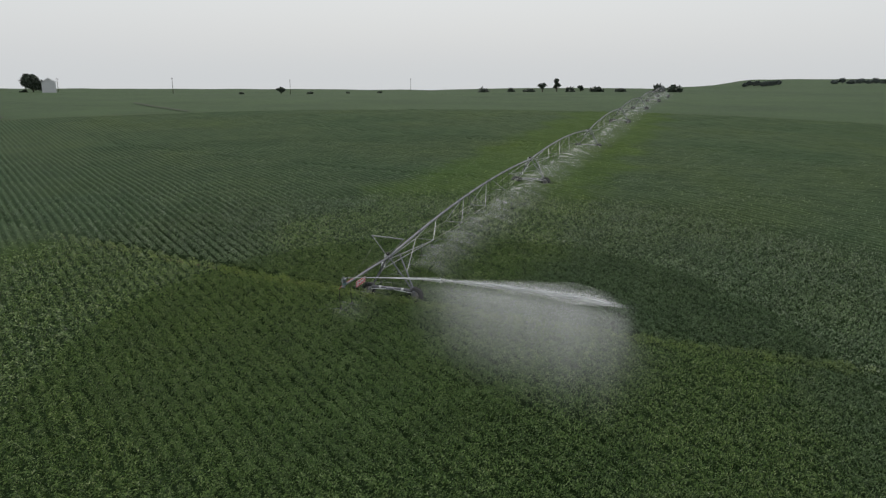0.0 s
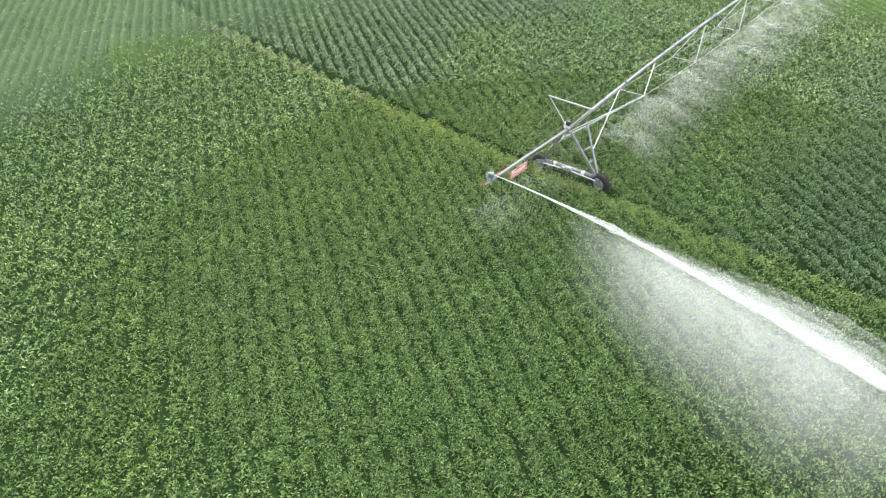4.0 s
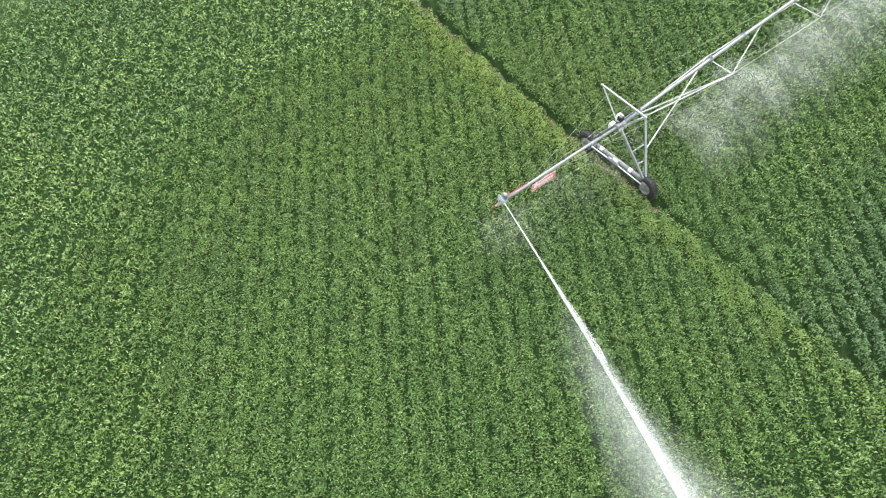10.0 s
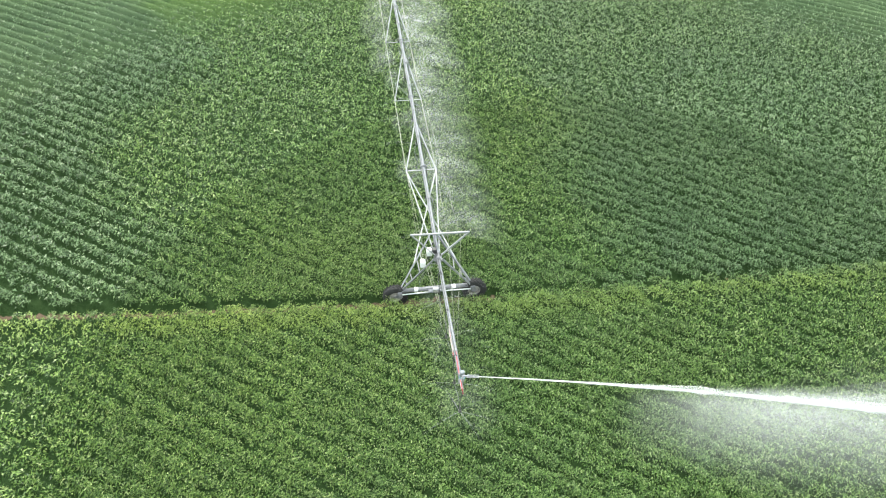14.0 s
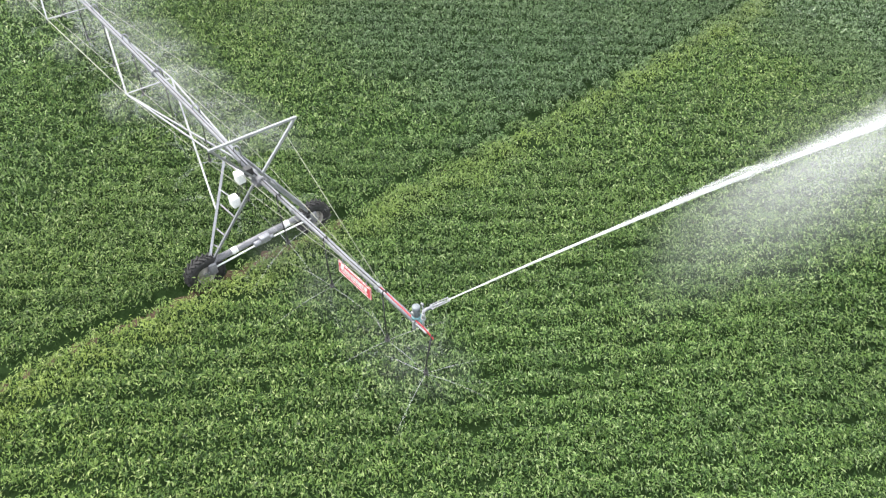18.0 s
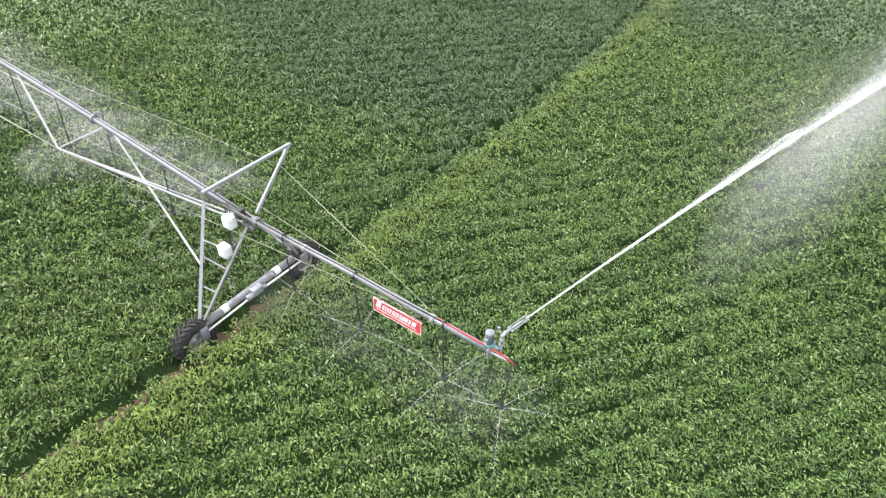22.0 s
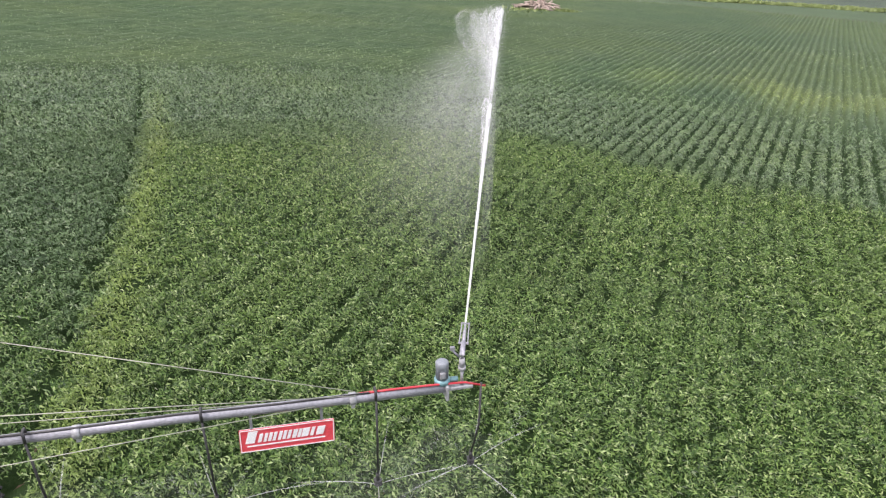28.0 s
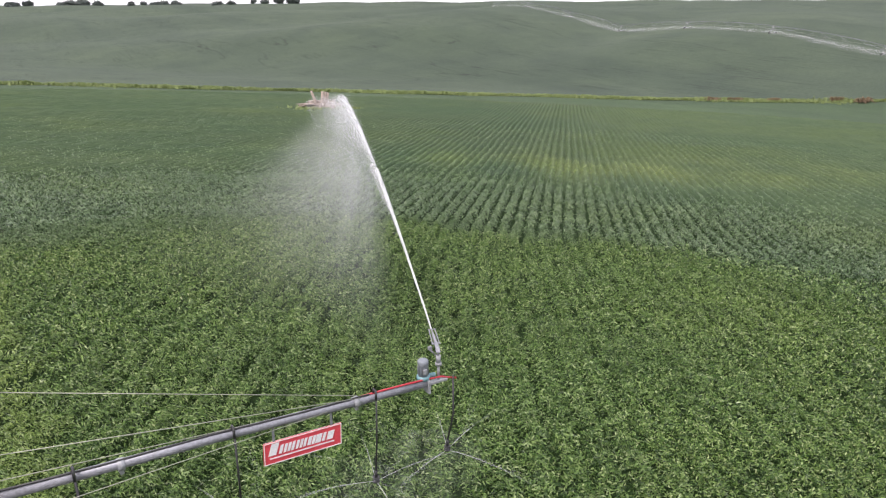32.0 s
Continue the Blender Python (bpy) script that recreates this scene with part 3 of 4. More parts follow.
    for o in (0, .07):
        bm = bmesh.new()
        pipe_line(bm, [(-.5, -.3 + o, 3.6), (-.65, -.2 + o, 3.86), (-.85, -.1 + o, 3.72)], .014, 6)
        part("wiring", bm, M_HOSE, t, "black control cable")
    return tagged(t, "galvanised steel drive tower on two lugged wheels", "irrigation tower", "towers of the irrigation machine")


SPAN = 42.5
JOINTS = [(0.0, 3.54), (-42.5, 6.55), (-85.0, 7.45), (-127.5, 9.75), (-170.0, 11.2), (-212.5, 12.4), (-255.0, 13.1)]
NODES = [-7.0, -14.1, -21.2, -28.3, -35.4]
NODE_Z = [-.58, -.92, -1.02, -.92, -.58]


def bow(x):
    f = -x / SPAN
    return .80 * 4 * f * (1 - f)


tower = make_tower()
for jx, jz in JOINTS[1:]:
    copy_thing(tower, pose(jx, 0, jz - 3.54))


# ------------------------------------------------------------------ spans
def make_drop(parent, x, z, low, long_hose=True):
    g = bmesh.new()
    pts = [(x, 0, z + .07), (x, .02, z + .20), (x + .05, .10, z + .24), (x + .08, .16, z + .14), (x + .08, .17, z - .10)]
    pipe_line(g, pts, .022, 6)
    part("gooseneck", g, M_STEEL, parent)
    g = bmesh.new()
    pipe_line(g, [(x + .08, .17, z - .10), (x + .06, .15, (z + low) / 2), (x + .06, .13, low + .16)], .017, 6)
    h = part("drop_hose", g, M_HOSE, parent)
    g = bmesh.new()
    tube(g, (x + .06, .13, low + .04), (x + .06, .13, low + .20), .03, 8)
    tube(g, (x + .06, .13, low + .03), (x + .06, .13, low + .045), .06, 10)
    tube(g, (x + .06, .13, low - .05), (x + .06, .13, low - .035), .06, 10)
    for a in (0, 2.1, 4.2):
        tube(g, (x + .06 + .05 * math.cos(a), .13 + .05 * math.sin(a), low - .04), (x + .06 + .05 * math.cos(a), .13 + .05 * math.sin(a), low + .035), .006, 5)
    part("nozzle", g, M_HOSE, h, "black sprinkler nozzle with spray plate")


def make_span():
    s = empty("irrigation_span")
    bm = bmesh.new()
    pipe_line(bm, [(-SPAN * k / 24 - (.3 if k == 0 else 0), 0, bow(-SPAN * k / 24)) for k in range(25)], .088, 12)
    part("main_pipe", bm, M_STEEL, s, "bright galvanised water pipe bowed between towers")
    for k in range(1, 7):
        x = -SPAN * k / 7
        bm = bmesh.new()
        revolve(bm, [(-.03, .08), (-.03, .14), (.03, .14), (.03, .08)], (x, 0, bow(x)), n=14)
        part("pipe_flange", bm, M_STEEL, s)
    for y in (-.8, .8):
        bm = bmesh.new()
        pts = [(-.25, y * .12, -.16)] + [(x, y, z) for x, z in zip(NODES, NODE_Z)] + [(-SPAN + .25, y * .12, -.16)]
        for a, b in zip(pts[1:-1], pts[2:-1]):
            tube(bm, a, b, .016, 6)
        part("truss_rod", bm, M_CABLE, s, "thin steel truss rod")
        for a, b in ((pts[0], pts[1]), (pts[-2], pts[-1])):
            bm = bmesh.new()
            bar(bm, a, b, .05, .05)
            part("end_strut", bm, M_STEELW, s)
    for i, (x, z) in enumerate(zip(NODES, NODE_Z)):
        for y in (-.8, .8):
            bm = bmesh.new()
            top = x - 2.6 if x > -21 else x + 2.6
            angle_iron(bm, (x, y, z), (top, y * .08, bow(top) - .06), .05)
            part("truss_strut", bm, M_STEELW, s)
            if i in (2,):
                bm = bmesh.new()
                angle_iron(bm, (x, y, z), (x - 2.6, y * .08, bow(x - 2.6) - .06), .05)
                part("truss_strut", bm, M_STEELW, s)
        bm = bmesh.new()
        angle_iron(bm, (x, -.8, z), (x, .8, z), .05)
        part("spreader", bm, M_STEELW, s)
    for y in (-1, 1):
        bm = bmesh.new()
        bar(bm, (-1.02, y * 1.02, -1.35), (NODES[0], -y * .8, NODE_Z[0]), .055, .055)
        part("tower_brace", bm, M_STEELW, s)
        bm = bmesh.new()
        bar(bm, (-SPAN - .3, y * 1.02, -1.35), (NODES[-1], -y * .8, NODE_Z[-1]), .055, .055)
        part("tower_brace", bm, M_STEELW, s)
    n = 18
    for k in range(n):
        x = -1.3 - k * 2.35
        make_drop(s, x, bow(x), -1.75 + .3 * bow(x))
    bm = bmesh.new()
    pipe_line(bm, [(-SPAN * k / 24, -.03, bow(-SPAN * k / 24) + .105) for k in range(25)], .016, 5)
    part("control_cable", bm, M_HOSE, s, "black control cable strapped along the pipe")
    return tagged(s, "galvanised irrigation span with truss rods and drop hoses", "irrigation span", "spans of the irrigation machine")


def span_pose(a, b):
    return Matrix.Translation((a[0], 0, a[1])) @ Matrix.Rotation(math.atan2(b[1] - a[1], a[0] - b[0]), 4, "Y")


span = make_span()
span.matrix_world = span_pose(JOINTS[0], JOINTS[1])
for a, b in zip(JOINTS[1:], JOINTS[2:]):
    copy_thing(span, span_pose(a, b))


# ------------------------------------------------------------------ overhang, sign, stay frame
def oz(x):
    return 3.54 - .045 * x


over = empty("overhang_boom")
bm = bmesh.new()
pipe_line(bm, [(.15, 0, oz(.15)), (3, 0, oz(3) + .02), (5.6, 0, oz(5.6)), (6.85, 0, oz(6.85))], .075, 14)
part("overhang_pipe", bm, M_STEEL, over, "grey galvanised overhang pipe")
for x in (1.75, 5.45):
    bm = bmesh.new()
    revolve(bm, [(-.05, .07), (-.05, .095), (.05, .095), (.05, .07)], (x, 0, oz(x)), n=14)
    box(bm, (x, -.02, oz(x) - .10), (.06, .05, .10), None, .01)
    part("pipe_clamp", bm, M_STEELW, over)
bm = bmesh.new()
pipe_line(bm, [(.1, -.02, oz(.1) + .10), (1.5, -.03, oz(1.5) + .085), (3, -.02, oz(3) + .105), (4.4, -.03, oz(4.4) + .085), (5.7, -.02, oz(5.7) + .085)], .016, 6)
part("control_cable", bm, M_HOSE, over, "black cable along the pipe")
bm = bmesh.new()
pipe_line(bm, [(5.55, .0, oz(5.6) + .08), (6.1, -.02, oz(6.1) + .095), (6.7, -.03, oz(6.7) + .095), (7.15, -.01, 3.28), (7.49, 0, 3.15)], .018, 8)
part("red_hose", bm, M_RED, over, "red supply hose along the pipe end")
bm = bmesh.new()
bar(bm, (6.8, 0, oz(6.8) - .02), (7.28, 0, oz(6.8) - .03), .10, .05)
box(bm, (6.87, 0, oz(6.87) - .06), (.05, .20, .26), None, .012)
part("end_bracket", bm, M_STEELW, over)
for x, zt, zl, dx in ((1.15, oz(1.15), 1.95, .04), (3.35, oz(3.35), 1.80, 0), (5.78, oz(5.78), 1.66, -.03), (7.42, 3.22, 1.76, -.16)):
    bm = bmesh.new()
    if x < 7:
        pipe_line(bm, [(x, 0, zt + .06), (x, -.02, zt + .17), (x, -.11, zt + .17), (x, -.12, zt)], .022, 6)
    pipe_line(bm, [(x, -.12 if x < 7 else 0, zt), (x + dx * .3, -.10, (zt + zl) / 2), (x + dx, -.06, zl + .14)], .018, 6)
    h = part("drop_hose", bm, M_HOSE, over, "black drop hose")
    g = bmesh.new()
    tube(g, (x + dx, -.06, zl + .04), (x + dx, -.06, zl + .18), .03, 8)
    tube(g, (x + dx, -.06, zl + .03), (x + dx, -.06, zl + .045), .065, 12)
    tube(g, (x + dx, -.06, zl - .05), (x + dx, -.06, zl - .035), .065, 12)
    for a in (0, 2.1, 4.2):
        tube(g, (x + dx + .055 * math.cos(a), -.06 + .055 * math.sin(a), zl - .04), (x + dx + .055 * math.cos(a), -.06 + .055 * math.sin(a), zl + .035), .006, 5)
    part("nozzle", g, M_HOSE, h, "black sprinkler nozzle with spray plate")
tagged(over, "grey overhang pipe with red hose and drop sprinklers", "irrigation boom")

sign = empty("sign_panel", Matrix.Translation((4.47, -.02, 2.83)) @ Matrix.Rotation(radians(2.2), 4, "Y"))
bm = bmesh.new()
box(bm, (0, 0, 0), (1.36, .025, .40), None, .011)
part("panel", bm, M_SIGN, sign, "red enamelled sign face")
for f in (-1, 1):
    bm = bmesh.new()
    for z in (-.19, .19):
        box(bm, (0, f * .016, z), (1.34, .006, .012), None, 0)
    for x in (-.665, .665):
        box(bm, (x, f * .016, 0), (.012, .006, .37), None, 0)
    part("sign_border", bm, M_WHITE, sign)
    for x, w, h in ((-.51, .13, .21), (-.385, .05, .15), (-.31, .045, .15), (-.245, .045, .15), (-.18, .045, .15), (-.105, .045, .15), (-.04, .045, .15), (.025, .045, .15),
                    (.105, .06, .15), (.175, .045, .15), (.26, .10, .15), (.36, .05, .15), (.475, .11, .15)):
        bm = bmesh.new()
        box(bm, (0, 0, 0), (w, .006, h), None, 0)
        bmesh.ops.transform(bm, matrix=Matrix(((1, 0, -f * .28, 0), (0, 1, 0, 0), (0, 0, 1, 0), (0, 0, 0, 1))), verts=bm.verts[:])
        bmesh.ops.translate(bm, verts=bm.verts[:], vec=(-f * x, f * .017, .035 + (h - .15) / 2))
        part("sign_mark", bm, M_WHITE, sign)
    bm = bmesh.new()
    box(bm, (.02 * f, f * .017, -.095), (1.12, .006, .02), None, 0)
    part("sign_underline", bm, M_WHITE, sign)
for x in (-.5, .5):
    bm = bmesh.new()
    bar(bm, (x, 0, .19), (x, .02, .46), .04, .012)
    part("hanger_strap", bm, M_STEEL, sign)
tagged(sign, "red metal sign with plain white marks hung under the pipe", "sign")

stay = empty("stay_frame", pose(0, 0, 0))
bm = bmesh.new()
bar(bm, (.2, -1.28, 5.14), (.2, 1.38, 5.06), .075, .075)
part("top_bar", bm, M_STEELW, stay)
for y, z in ((-1.26, 5.14), (1.36, 5.06)):
    bm = bmesh.new()
    angle_iron(bm, (.2, y, z), (.02, math.copysign(.16, y), 3.66), .07)
    part("stay_strut", bm, M_STEELW, stay)
    s = math.copysign(1, y)
    k = Vector((.02, s * .16, 3.66)).lerp(Vector((.2, y, z)), .70)
    bm = bmesh.new()
    tube(bm, (5.5, s * .05, oz(5.5) + .08), k, .007, 6)
    tube(bm, k, (-21.2, s * .80, 3.9), .007, 6)
    part("stay_cable", bm, M_CABLE, stay, "thin pale steel cable")
    bm = bmesh.new()
    tube(bm, (4.9, s * .08, oz(4.9)), (-1.1, s * .62, 3.50), .007, 6)
    tube(bm, (-1.1, s * .62, 3.50), (-7.0, s * .8, 3.46), .007, 6)
    part("side_cable", bm, M_CABLE, stay, "thin pale steel cable")
tagged(stay, "triangular galvanised stay frame with tensioned cables", "stay frame")

# end gun with booster pump
GUN = .8
gun = empty("end_gun", pose(7.12, .02, 3.24))
JET_AZ, JET_EL = radians(69.5), radians(11.3)
bm = bmesh.new()
tube(bm, (0, 0, 0), (0, 0, .34), .03, 10)
tube(bm, (0, 0, .34), (0, 0, .40), .075, 14)
tube(bm, (0, 0, .40), (0, 0, .58), .055, 14)
part("riser", bm, M_STEELW, gun)
dv = Vector((math.cos(JET_AZ) * math.cos(JET_EL), math.sin(JET_AZ) * math.cos(JET_EL), math.sin(JET_EL)))
bm = bmesh.new()
pipe_line(bm, [Vector((0, 0, .56)), Vector((0, 0, .66)), Vector((0, 0, .70)) + dv * .10, Vector((0, 0, .70)) + dv * .30], [.055, .055, .05, .042], 12)
pipe_line(bm, [Vector((0, 0, .70)) + dv * .28, Vector((0, 0, .70)) + dv * .58, Vector((0, 0, .70)) + dv * .70], [.04, .032, .022], 12)
part("barrel", bm, M_STEEL, gun, "cast aluminium gun barrel with taper nozzle")
bm = bmesh.new()
side = dv.cross(Vector((0, 0, 1))).normalized()
for s in (-1, 1):
    bar(bm, Vector((0, 0, .70)) + dv * .25 + side * s * .08, Vector((0, 0, .72)) + dv * .78 + side * s * .07, .022, .022)
bar(bm, Vector((0, 0, .72)) + dv * .78 - side * .09, Vector((0, 0, .72)) + dv * .78 + side * .09, .03, .022)
bar(bm, Vector((0, 0, .70)) + dv * .26 - side * .10, Vector((0, 0, .70)) + dv * .26 + side * .10, .05, .03)
part("drive_arm", bm, M_STEEL, gun, "swinging drive arm")
bm = bmesh.new()
tube(bm, (-.04, .06, .58), (-.16, .1, .72), .02, 8)
box(bm, (-.16, .1, .76), (.09, .06, .09), None, .015)
part("counterweight", bm, M_STEEL, gun)
gun.scale = (GUN, GUN, GUN)
tagged(gun, "cast end gun sprinkler spraying a long water jet", "sprinkler gun")

pump = empty("booster_pump", pose(6.82, .06, oz(6.82) + .06))
bm = bmesh.new()
revolve(bm, [(.10, .001), (.10, .115), (.34, .115), (.36, .125), (.46, .125), (.485, .10), (.485, .001)], (0, 0, 0), "Z", 20)
for k in range(10):
    a = 2 * math.pi * k / 10
    bar(bm, (.118 * math.cos(a), .118 * math.sin(a), .12), (.118 * math.cos(a), .118 * math.sin(a), .33), .012, .02)
part("motor_body", bm, M_MOTOR, pump, "grey finned electric motor")
bm = bmesh.new()
revolve(bm, [(0, .001), (0, .15), (.10, .15), (.10, .001)], (0, 0, 0), "Z", 18)
tube(bm, (.1, 0, .05), (.3, -.03, .05), .05, 10)
part("pump_casing", bm, plain_mat("blue_green_casting", (.10, .22, .24), (.16, .28, .30), 8, .5, .2, .1), pump, "blue-green pump casing")
bm = bmesh.new()
box(bm, (-.02, -.13, .24), (.10, .05, .13), None, .012)
part("terminal_box", bm, M_STEELW, pump)
pump.scale = (.8, .8, .8)
tagged(pump, "grey electric booster pump standing on the pipe end", "pump")

# ------------------------------------------------------------------ water
scene.cycles.transparent_max_bounces = 40

def water_mat(name, streak, lo, hi, detail=6):
    m, n, l, p = mat_new(name)
    p.inputs["Base Color"].default_value = (.78, .79, .80, 1)
    p.inputs["Roughness"].default_value = .5
    tr = n.new("ShaderNodeBsdfTranslucent")
    tr.inputs[0].default_value = (.78, .79, .80, 1)
    mx = n.new("ShaderNodeMixShader")
    mx.inputs[0].default_value = .5
    l.new(p.outputs[0], mx.inputs[1])
    l.new(tr.outputs[0], mx.inputs[2])
    vec = n.new("ShaderNodeCombineXYZ")
    for i, a in enumerate(("s", "v", "k")):
        at = n.new("ShaderNodeAttribute")
        at.attribute_name = a
        l.new(at.outputs["Fac"], vec.inputs[i])
    sc = n.new("ShaderNodeVectorMath")
    sc.operation = "MULTIPLY"
    sc.inputs[1].default_value = streak
    l.new(vec.outputs[0], sc.inputs[0])
    t = n.new("ShaderNodeTexNoise")
    t.inputs["Scale"].default_value, t.inputs["Detail"].default_value, t.inputs["Roughness"].default_value = 1, detail, .62
    l.new(sc.outputs[0], t.inputs["Vector"])
    r = ramp(n, [(lo, (0, 0, 0)), (hi, (1, 1, 1))])
    l.new(t.outputs["Fac"], r.inputs[0])
    at = n.new("ShaderNodeAttribute")
    at.attribute_name = "dense"
    mul = n.new("ShaderNodeMath")
    mul.operation = "MULTIPLY"
    l.new(at.outputs["Fac"], mul.inputs[0])
    l.new(r.outputs[0], mul.inputs[1])
    clear = n.new("ShaderNodeBsdfTransparent")
    out = n.new("ShaderNodeMixShader")
    l.new(mul.outputs[0], out.inputs[0])
    l.new(clear.outputs[0], out.inputs[1])
    l.new(mx.outputs[0], out.inputs[2])
    l.new(out.outputs[0], n["Material Output"].inputs[0])
    return m


M_JET = water_mat("jet_water", (.8, 2.4, 2.4), .16, .62)
M_MIST = water_mat("falling_spray", (.85, .22, 3.0), .16, .84, 3)
M_FOG = water_mat("sprinkler_mist", (.55, 1.0, 3.0), .30, .86, 4)
M_STREAM = water_mat("sprinkler_stream", (3.0, 2.0, 3.0), .10, .40)

WIND = np.array([-.80, .60])
TIP = np.array([7.12, .02, 3.24 + .70 * GUN]) + np.array(dv) * .70 * GUN
LEE = math.copysign(1, WIND[0] * -math.sin(JET_AZ) + WIND[1] * math.cos(JET_AZ))


def jet_at(s):
    s = np.asarray(s, float)
    return TIP + np.stack([s * dv.x, s * dv.y, s * (dv.z + .012) - .0048 * s * s], -1)


def put_attrs(ob, **attrs):
    for a, v in attrs.items():
        at = ob.data.attributes.new(a, "FLOAT", "POINT")
        at.data.foreach_set("value", np.asarray(v, np.float32).reshape(-1))


def jet_tube(name, s0, s1, r0, r1, blunt, lee, tail, seed, dense0, dense1, label, rough=.3):
    """A body of water along the jet, ragged and pushed to the lee as it goes; tail: share of its start that fades in."""
    ns, na = 170, 16
    s = np.linspace(s0, s1, ns)
    c = jet_at(s)
    f = (s - s0) / (s1 - s0)
    c[:, :2] += WIND * (lee[0] + (lee[1] - lee[0]) * f ** 1.4)[:, None]
    rad = (r0 + (r1 - r0) * f ** 1.15) * np.clip((1 - f) / blunt, .03, 1) ** .5
    a = np.linspace(0, 2 * math.pi, na, endpoint=False)
    side = np.array([-math.sin(JET_AZ), math.cos(JET_AZ), 0]) * LEE
    S, A = np.meshgrid(s, a, indexing="ij")
    wob = lumps(S * 1.3, A * 1.2 + S * .2, .20, seed) + .6 * lumps(S * 3.1, A * 2, .3, seed + 7)
    R = rad[:, None] * (1 + rough * wob * np.clip(f * 3, .1, 1)[:, None])
    P = c[:, None, :] + side * (R * np.cos(A) * np.where(np.cos(A) > 0, 1.25, .8))[..., None]
    P[..., 2] += R * np.sin(A) * np.where(np.sin(A) < 0, 1.5, .9)
    i, j = np.meshgrid(np.arange(ns - 1), np.arange(na), indexing="ij")
    j2 = (j + 1) % na
    faces = np.stack([i * na + j, i * na + j2, (i + 1) * na + j2, (i + 1) * na + j], -1).reshape(-1, 4)
    ob = faces_object(name, P.reshape(-1, 3), faces, M_JET)
    dens = (dense0 + (dense1 - dense0) * f) * np.clip(f / max(tail, .001), 0, 1) * np.clip((1 - f) / (.02 + .4 * blunt), 0, 1)
    put_attrs(ob, s=S.ravel(), v=np.cos(A).ravel() * .4, k=np.sin(A).ravel() * .4 + seed, dense=np.repeat(dens, na))
    return tagged(ob, label, "water", kind="stuff")


# the pulsing gun: a near slug that ends in a blunt tip, and the broken body of the one before it
jet_tube("water_jet", 0, 8.4, .014, .055, .04, (0, .05), 0, 31, .95, .75, "solid white water jet thrown from the end gun", .15)
jet_tube("jet_spray", 3.2, 8.8, .02, .12, .12, (.02, .14), .5, 32, .22, .35, "white spray peeling off the near jet")
for s0, s1, r1, lee, d0, d1, k in ((7.0, 19.6, .09, (.05, .16), .60, .60, 0), (7.0, 20.0, .15, (.06, .26), .32, .36, 1), (7.4, 19.6, .23, (.10, .42), .20, .25, 2),
                                   (8.0, 19.2, .33, (.16, .66), .13, .18, 3), (8.8, 18.8, .46, (.24, 1.0), .09, .13, 4), (9.6, 18.4, .62, (.36, 1.5), .06, .09, 5)):
    jet_tube("jet_spray", s0, s1, .035 + .025 * k, r1, .10 + .05 * k, lee, .22 + .05 * k, 41 + k, d0, d1, "white broken body of the far jet", .22)


def veil(name, s0, s1, drift, dense, k, label):
    """A hanging sheet of falling drops, from the jet down to the crop and away downwind."""
    ns, nv = 100, 30
    S, V = np.meshgrid(np.linspace(s0, s1, ns), np.linspace(0, 1, nv), indexing="ij")
    top = jet_at(S)
    f = (S - s0) / (s1 - s0)
    d = drift * (.12 + .88 * f ** .8) * (.15 + .85 * V ** 1.1) + .45 * lumps(S, V * 5, .10, 40 + k) * V
    x = top[..., 0] + WIND[0] * d - 1.5 * V * f * dv.x
    y = top[..., 1] + WIND[1] * d - 1.5 * V * f * dv.y
    z = (top[..., 2] - .05 * drift * f) * (1 - V) + (soil(x, y) + .7) * V
    fade = np.clip((S - s0) / 6, 0, 1) ** 1.3 * np.clip((s1 - S) / 3.5, 0, 1) ** .8 * np.clip((1 - V) / .9, 0, 1) ** 1.3 * np.clip(V / .10, .1, 1)
    ob = grid_object(name, x, y, z, M_MIST, None, s=S, v=V * 2, k=0 * S + k * 1.7, dense=.8 * dense * fade)
    return tagged(ob, label, "water spray", kind="stuff")


for k, (s0, s1, drift, dense) in enumerate(((5, 20.6, .5, .24), (5, 20.5, 1.1, .26), (5, 20.3, 1.9, .30), (5, 20.2, 2.9, .30), (5.5, 20, 4.1, .27), (5.5, 19.8, 5.6, .24),
                                            (6, 19.6, 7.4, .21), (6, 19.3, 9.6, .17), (6.5, 19, 12.5, .12))):
    veil("spray_curtain", s0, s1, drift, dense, k + 1, "white curtain of falling drops drifting downwind" if k < 4 else "thin grey-white veil of drifting spray")


def drops_mat():
    m, n, l, p = mat_new("water_drops")
    p.inputs["Base Color"].default_value = (.66, .68, .70, 1)
    p.inputs["Roughness"].default_value = .4
    tr = n.new("ShaderNodeBsdfTransparent")
    mx = n.new("ShaderNodeMixShader")
    mx.inputs[0].default_value = .42
    l.new(tr.outputs[0], mx.inputs[1])
    l.new(p.outputs[0], mx.inputs[2])
    l.new(mx.outputs[0], n["Material Output"].inputs[0])
    return m


M_DROPS = drops_mat()


